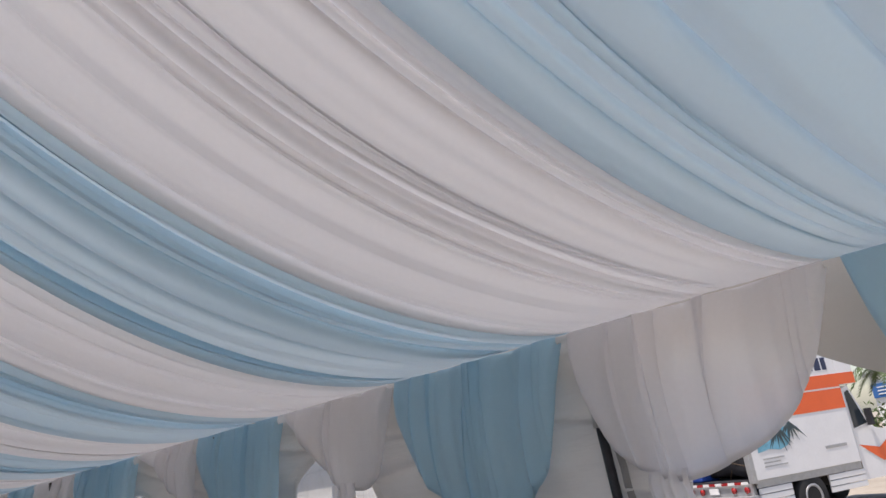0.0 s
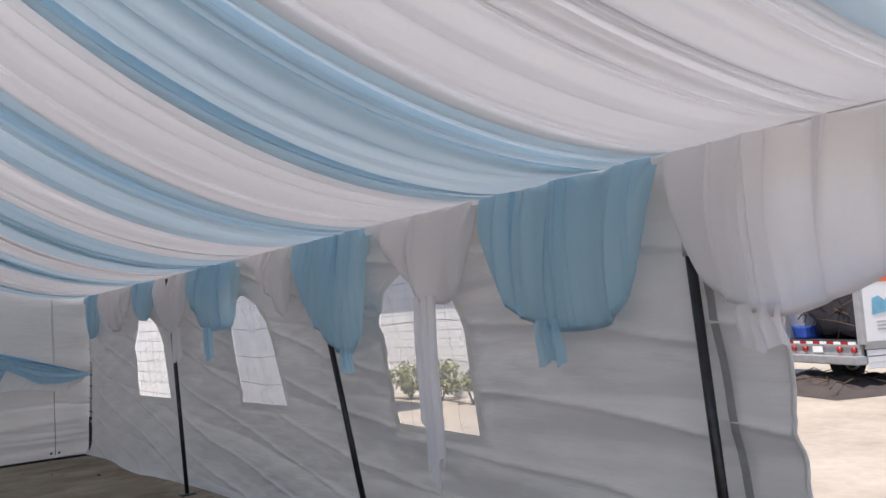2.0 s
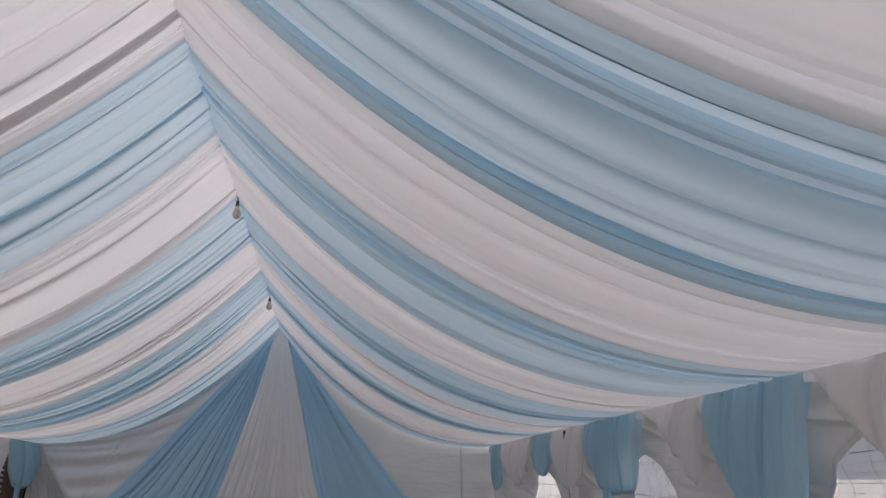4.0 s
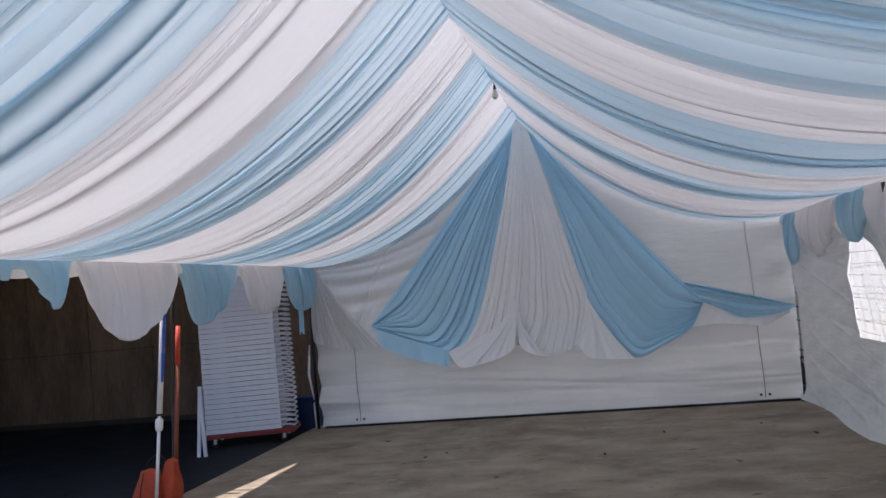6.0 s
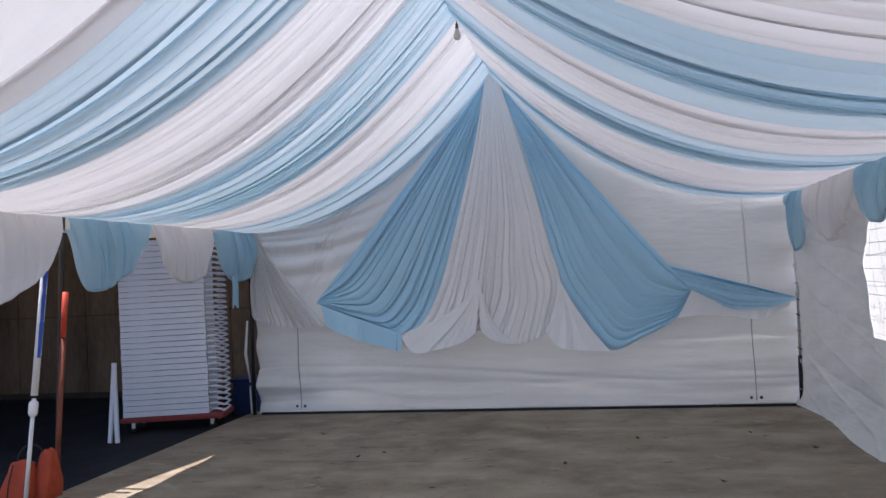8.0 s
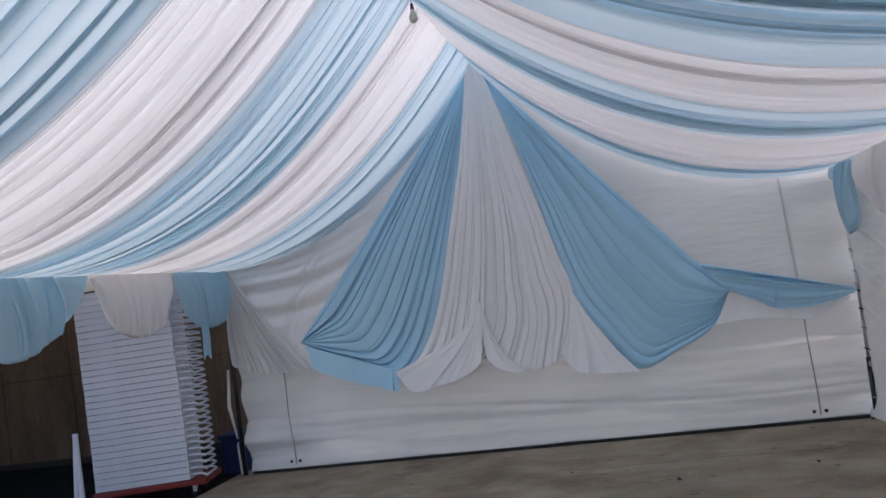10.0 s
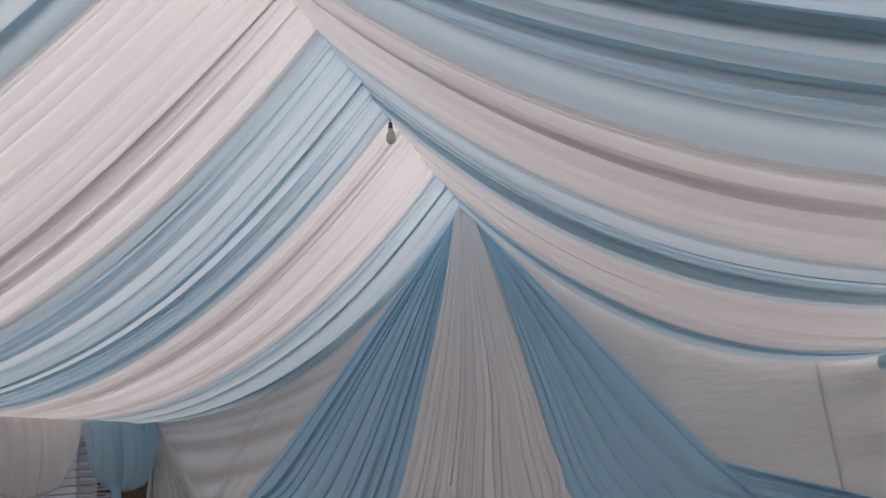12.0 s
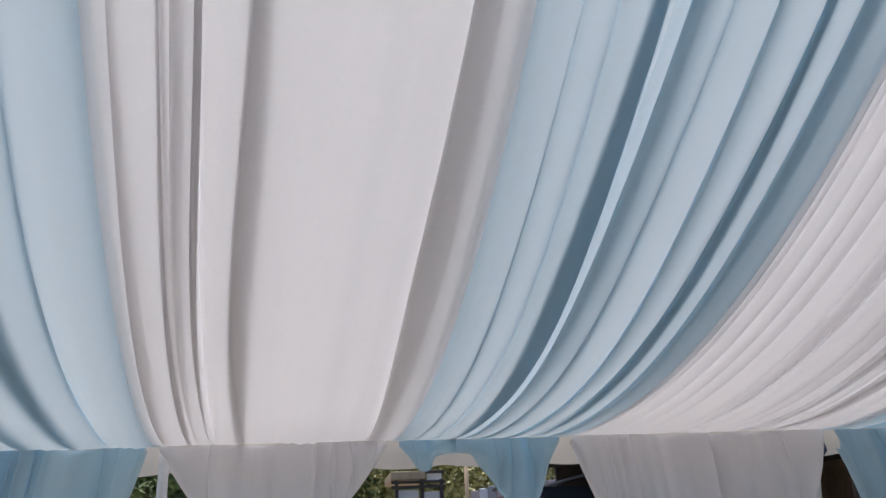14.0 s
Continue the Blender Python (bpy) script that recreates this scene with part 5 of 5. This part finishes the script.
def tree(at, height, spread, seed, mat, label):
    rng = np.random.default_rng(seed)
    ob = thing("tree", label, "tree", "yard trees", at=at)
    x, y, z = at
    bm = bmesh.new()
    tube(bm, [(x, y, z), (x + 0.1, y, z + height * 0.25), (x - 0.05, y + 0.1, z + height * 0.5)], [0.22, 0.16, 0.11], 10)
    for k in range(7):
        a = rng.uniform(0, 6.28)
        r = spread * rng.uniform(0.4, 0.8)
        b0 = Vector((x, y + 0.03, z + height * rng.uniform(0.28, 0.5)))
        tube(bm, [b0, b0 + Vector((r * 0.5 * math.cos(a), r * 0.5 * math.sin(a), height * 0.18)), b0 + Vector((r * math.cos(a), r * math.sin(a), height * 0.3))], [0.08, 0.05, 0.02], 7)
    part("trunk", bm, BARK, ob)
    leaf_cloud("crown", (x, y, z + height * 0.62), (spread, spread, height * 0.40), 8000, 0.11, mat, ob, seed + 1)
    return ob


woods = thing("far_woods", "dense olive and yellow-green woods beyond the yard", "woods", kind="stuff", at=(-29, -4, -0.06))
for k, (y, h) in enumerate(((-15, 5.5), (-10.5, 6.5), (-6.0, 5.0), (-2.0, 6.0), (2.5, 5.5), (7, 6))):
    leaf_cloud("foliage", (-29 + 1.5 * (k % 2), y, h * 0.5), (3.2, 3.6, h * 0.55), 2600, 0.22, (LEAF_DRY, LEAF)[k % 2], woods, 300 + k)
tree((-20.5, -6.4, -0.06), 5.4, 2.0, 5, LEAF, "dark green leafy tree behind the yard")
tree((-21, -3.6, -0.06), 5.2, 2.2, 9, LEAF_DRY, "yellow-green leafy tree behind the yard")
tree((-20, -1.0, -0.06), 5.0, 2.0, 12, LEAF_DRY, "yellow-green leafy tree behind the yard")
tree((-23, -8.0, -0.06), 6.5, 2.6, 6, LEAF_DRY, "yellow-green leafy tree behind the yard")
tree((-22, -10.8, -0.06), 5.0, 2.2, 7, LEAF, "green leafy tree behind the yard")
palm = thing("palm_tree", "palm with drooping feathered fronds behind the truck", "palm", at=(29.5, -4.6, -0.06))
bm = bmesh.new()
tube(bm, [(29.5, -4.6, -0.06), (29.55, -4.6, 1.4), (29.5, -4.6, 2.7)], [0.24, 0.20, 0.22], 12)
part("trunk", bm, BARK, palm)
rng = np.random.default_rng(21)
for k in range(22):
    a, lift, ln = k * 2.4, rng.uniform(0.1, 1.1), rng.uniform(1.7, 2.4)
    verts, faces, spine = [], [], []
    for j in range(26):
        f = j / 25
        r, zz = ln * f, 2.7 + lift * math.sin(f * 2.2) * 1.2 - 1.1 * f * f
        c = Vector((29.5 + r * math.cos(a), -4.6 + r * math.sin(a), zz))
        sd = Vector((-math.sin(a), math.cos(a), -0.55))
        w = 0.42 * math.sin(math.pi * min(1, 0.12 + f * 0.88)) + 0.03
        fw = Vector((math.cos(a), math.sin(a), -0.2)) * 0.12
        verts.append(tuple(c))
        spine.append(len(verts) - 1)
        for s in (-1, 1):
            verts.append(tuple(c + Vector((sd.x * s, sd.y * s, -0.45)) * w + fw))
            if j:
                faces.append((spine[-2], spine[-1], len(verts) - 1))
    me = bpy.data.meshes.new("frond")
    me.from_pydata(verts, [], faces)
    me.materials.append(LEAF)
    hang(new("frond", me), palm)
for n, (x, y, sx, sy, sz) in enumerate(((27.5, -6.6, 1.9, 1.5, 1.3), (26.0, -4.9, 1.9, 1.6, 1.1), (28.5, -2.5, 2.2, 1.6, 0.9), (26.5, -9.6, 1.6, 1.3, 1.0))):
    ob = thing("bush", "dark green leafy bush at the yard edge", "bush", "yard bushes", at=(x, y, -0.06))
    bm = bmesh.new()
    for a in range(5):
        tube(bm, [(x, y, -0.06), (x + sx * 0.4 * math.cos(a * 1.3), y + sy * 0.4 * math.sin(a * 1.3), sz * 0.9)], [0.03, 0.01], 5)
    part("stem", bm, BARK, ob)
    leaf_cloud("foliage", (x, y, sz * 0.75), (sx, sy, sz), 1500, 0.09, LEAF if n % 2 else LEAF_DRY, ob, 40 + n)

# ---- low building with a sign behind the palm ----
kiosk = thing("low_building", "low white building with a blue sign behind the palm", "building", at=(35, -3.4, -0.06))
bm = bmesh.new()
box(bm, (34.0, -5.0, -0.06), (37.0, -2.3, 2.85), 0.02)
part("wall", bm, SIDING, kiosk, smooth=False)
bm = bmesh.new()
box(bm, (33.8, -5.2, 2.85), (37.2, -2.1, 3.0), 0.02)
part("roof", bm, SEAM_GREY, kiosk, smooth=False)
bm = bmesh.new()
box(bm, (33.9, -3.4, 2.0), (33.99, -2.3, 2.55), 0.01)
sign = part("sign", bm, SIGN_BLUE, kiosk, "blue sign panel", smooth=False)
for z in (2.14, 2.27, 2.40):
    bm = bmesh.new()
    box(bm, (33.88, -3.25, z - 0.02), (33.9, -2.5, z + 0.02))
    part("lettering", bm, SIDING, sign, "pale text lines as plain bars", smooth=False)

# ---- white house across the yard, seen through the tent windows ----
house = thing("house", "white house with horizontal lap siding and a grey window", "house", at=(10.5, 4.0, -0.06))
bm = bmesh.new()
box(bm, (10.5, -2.6, -0.06), (16.0, 16.0, 3.6))
part("wall", bm, SIDING, house, smooth=False)
for k in range(18):
    bm = bmesh.new()
    box(bm, (10.455 + 0.003 * (k % 2), -2.62, 0.25 + 0.185 * k), (10.5, 16.0, 0.25 + 0.185 * k + 0.178), 0.006)
    part("siding_board", bm, SIDING, house, smooth=False)
bm = bmesh.new()
va = [bm.verts.new(p) for p in ((9.9, -3.0, 3.5), (9.9, 16.4, 3.5), (13.2, 16.4, 5.0), (13.2, -3.0, 5.0), (16.6, -3.0, 3.5), (16.6, 16.4, 3.5))]
bm.faces.new((va[0], va[1], va[2], va[3]))
bm.faces.new((va[3], va[2], va[5], va[4]))
part("roof", bm, SEAM_GREY, house, smooth=False)
for y0, y1, z0, z1 in ((-1.9, -0.7, 1.75, 2.45), (4.2, 5.4, 1.3, 2.4)):
    bm = bmesh.new()
    box(bm, (10.42, y0, z0), (10.462, y1, z1), 0.004)
    w = part("window", bm, GREY_PANE, house, "grey screened window", smooth=False)
    for lo, hi in (((10.40, y0 - 0.06, z0 - 0.06), (10.45, y1 + 0.06, z0)), ((10.40, y0 - 0.06, z1), (10.45, y1 + 0.06, z1 + 0.06)), ((10.40, y0 - 0.06, z0), (10.45, y0, z1)), ((10.40, y1, z0), (10.45, y1 + 0.06, z1))):
        bm = bmesh.new()
        box(bm, lo, hi, 0.005)
        part("frame", bm, SIDING, w, smooth=False)
out_house = thing("outbuilding", "white outbuilding with lap siding and a dark window", "outbuilding", at=(5.4, 3.0, -0.06))
bm = bmesh.new()
box(bm, (5.16, 0.45, -0.06), (8.2, 7.6, 2.9))
part("wall", bm, SIDING, out_house, smooth=False)
for k in range(14):
    bm = bmesh.new()
    box(bm, (5.115 + 0.003 * (k % 2), 0.43, 0.10 + 0.20 * k), (5.16, 7.6, 0.10 + 0.20 * k + 0.192), 0.006)
    part("siding_board", bm, SIDING, out_house, smooth=False)
bm = bmesh.new()
va = [bm.verts.new(p) for p in ((4.9, 0.2, 2.86), (4.9, 7.9, 2.86), (8.4, 7.9, 3.3), (8.4, 0.2, 3.3))]
bm.faces.new(va)
bmesh.ops.solidify(bm, geom=bm.faces[:], thickness=0.06)
part("roof", bm, SEAM_GREY, out_house, smooth=False)
bm = bmesh.new()
box(bm, (5.085, 0.75, 1.52), (5.125, 2.45, 2.15), 0.004)
pane = part("window", bm, GLASS_DARK, out_house, "dark window", smooth=False)
for lo, hi in (((5.07, 0.69, 1.46), (5.12, 2.51, 1.52)), ((5.07, 0.69, 2.15), (5.12, 2.51, 2.21)), ((5.07, 0.69, 1.52), (5.12, 0.75, 2.15)), ((5.07, 2.45, 1.52), (5.12, 2.51, 2.15))):
    bm = bmesh.new()
    box(bm, lo, hi, 0.005)
    part("frame", bm, SIDING, pane, smooth=False)
for n, y in enumerate((-2.2, -1.2, -0.2, 0.8, 1.9)):
    ob = thing("shrub", "low dry shrub along the house wall", "shrub", "house shrubs", at=(9.9, y, -0.06))
    bm = bmesh.new()
    for a in range(4):
        tube(bm, [(9.9, y, -0.06), (9.9 + 0.2 * math.cos(a * 1.6), y + 0.3 * math.sin(a * 1.6), 0.45)], [0.02, 0.008], 5)
    part("stem", bm, BARK, ob)
    leaf_cloud("foliage", (9.9, y, 0.38), (0.42, 0.62, 0.36), 700, 0.06, LEAF_DRY, ob, 60 + n)

# ---- beyond the open side: hut, fence and parked van ----
hut = thing("hut", "small open hut with brown beams and pale panels", "hut", at=(-13.6, -4.45, -0.06))
for y in (-4.86, -4.42, -4.08):
    bm = bmesh.new()
    box(bm, (-13.06, y - 0.03, -0.06), (-12.98, y + 0.03, 2.80), 0.006)
    part("upright", bm, SHED_DARK, hut, smooth=False)
for z in (2.66, 2.74, 2.90):
    bm = bmesh.new()
    box(bm, (-13.06, -4.95 if z < 2.8 else -4.36, z), (-12.97, -4.02, z + 0.045), 0.006)
    part("beam", bm, SHED_DARK, hut, smooth=False)
for y0, y1, z0, z1 in ((-4.84, -4.47, 0.4, 2.64), (-4.38, -4.10, 0.4, 2.60), (-4.32, -4.06, 2.79, 2.90)):
    bm = bmesh.new()
    box(bm, (-13.14, y0, z0), (-13.09, y1, z1), 0.005)
    part("panel", bm, SIDING, hut, "pale wall panel", smooth=False)
bm = bmesh.new()
box(bm, (-14.6, -4.96, 2.80), (-12.95, -4.36, 2.94), 0.02)
part("roof", bm, PALE_WOOD, hut, "cream fascia roof", smooth=False)
post = thing("timber_post", "pale weathered timber pole in the yard", "post", at=(-13.0, -3.64, -0.06))
bm = bmesh.new()
tube(bm, [(-13.0, -3.66, -0.06), (-13.0, -3.63, 3.4)], 0.035, 10)
part("shaft", bm, PALE_WOOD, post)
for k in range(14):
    ob = thing("fence_board", "pale pinkish weathered fence board", "fence board", "yard fence", at=(-13.0, -3.5 + 0.155 * k, -0.06))
    bm = bmesh.new()
    box(bm, (-13.02, -3.575 + 0.155 * k, -0.06), (-12.98, -3.43 + 0.155 * k, 2.58 + 0.035 * min(k, 4)), 0.012)
    part("board", bm, (FENCE_PINK, SIDING, FENCE_GREY)[k % 3], ob, smooth=False)
van = thing("van", "dark maroon van with a black roof rack", "van", at=(-9.4, -3.25, -0.06))
side = [(-10.9, 0.35), (-10.9, 1.9), (-10.6, 2.15), (-8.6, 2.18), (-8.0, 1.5), (-7.3, 1.25), (-7.2, 0.4)]
bm = bmesh.new()
va = [bm.verts.new((x, -3.75, z * 1.07)) for x, z in side]
vb = [bm.verts.new((x, -2.85, z * 1.07)) for x, z in side]
bm.faces.new(va)
bm.faces.new(vb[::-1])
for k in range(len(side)):
    q = (k + 1) % len(side)
    bm.faces.new((va[q], va[k], vb[k], vb[q]))
bmesh.ops.recalc_face_normals(bm, faces=bm.faces[:])
bmesh.ops.bevel(bm, geom=bm.edges[:], offset=0.06, segments=2, affect="EDGES")
part("body", bm, CAR_MAROON, van)
bm = bmesh.new()
bm.faces.new([bm.verts.new(p) for p in ((-8.54, -3.7, 2.29), (-8.0, -3.7, 1.65), (-8.0, -2.9, 1.65), (-8.54, -2.9, 2.29))])
bmesh.ops.translate(bm, verts=bm.verts[:], vec=(0.03, 0, 0.03))
part("windscreen", bm, GLASS_DARK, van, smooth=False)
for y in (-3.65, -2.95):
    bm = bmesh.new()
    tube(bm, [(-10.6, y, 2.44), (-8.5, y, 2.44)], 0.03, 8)
    part("rack_bar", bm, SOCKET_BLACK, van, "black roof rack bar")
    for x in (-10.3, -7.9):
        bm = bmesh.new()
        bmesh.ops.create_cone(bm, segments=22, radius1=0.34, radius2=0.34, depth=0.22, cap_ends=True, matrix=pose(x, y, 0.28, 90, 0, 0))
        part("wheel", bm, DARK_RUBBER, van)

# ---- dry leaves on the slab ----
rng = np.random.default_rng(91)
for x, y in ((1.35, -1.5), (2.35, -1.3), (2.75, -1.9), (0.75, -2.4), (-0.9, -2.0), (-1.1, -2.15), (1.9, -2.9), (-0.2, -3.1), (0.5, -1.05), (-1.8, -1.2)):
    ob = thing("dry_leaf", "small dark curled dry leaf on the concrete", "leaf", "dry leaves", at=(x, y, 0.0))
    a, w = rng.uniform(0, 6.3), rng.uniform(0.018, 0.034)
    bm = bmesh.new()
    bmesh.ops.create_grid(bm, x_segments=6, y_segments=4, size=1.0)
    for v in bm.verts:
        px_, py_ = v.co.x * w, v.co.y * w * 0.5 * (1 - v.co.x**2 * 0.8)
        v.co = Vector((x + px_ * math.cos(a) - py_ * math.sin(a), y + px_ * math.sin(a) + py_ * math.cos(a), 0.003 + 0.25 * w * v.co.x**2 + 0.2 * w * v.co.y**2))
    part("blade", bm, DRY_LEAF, ob)
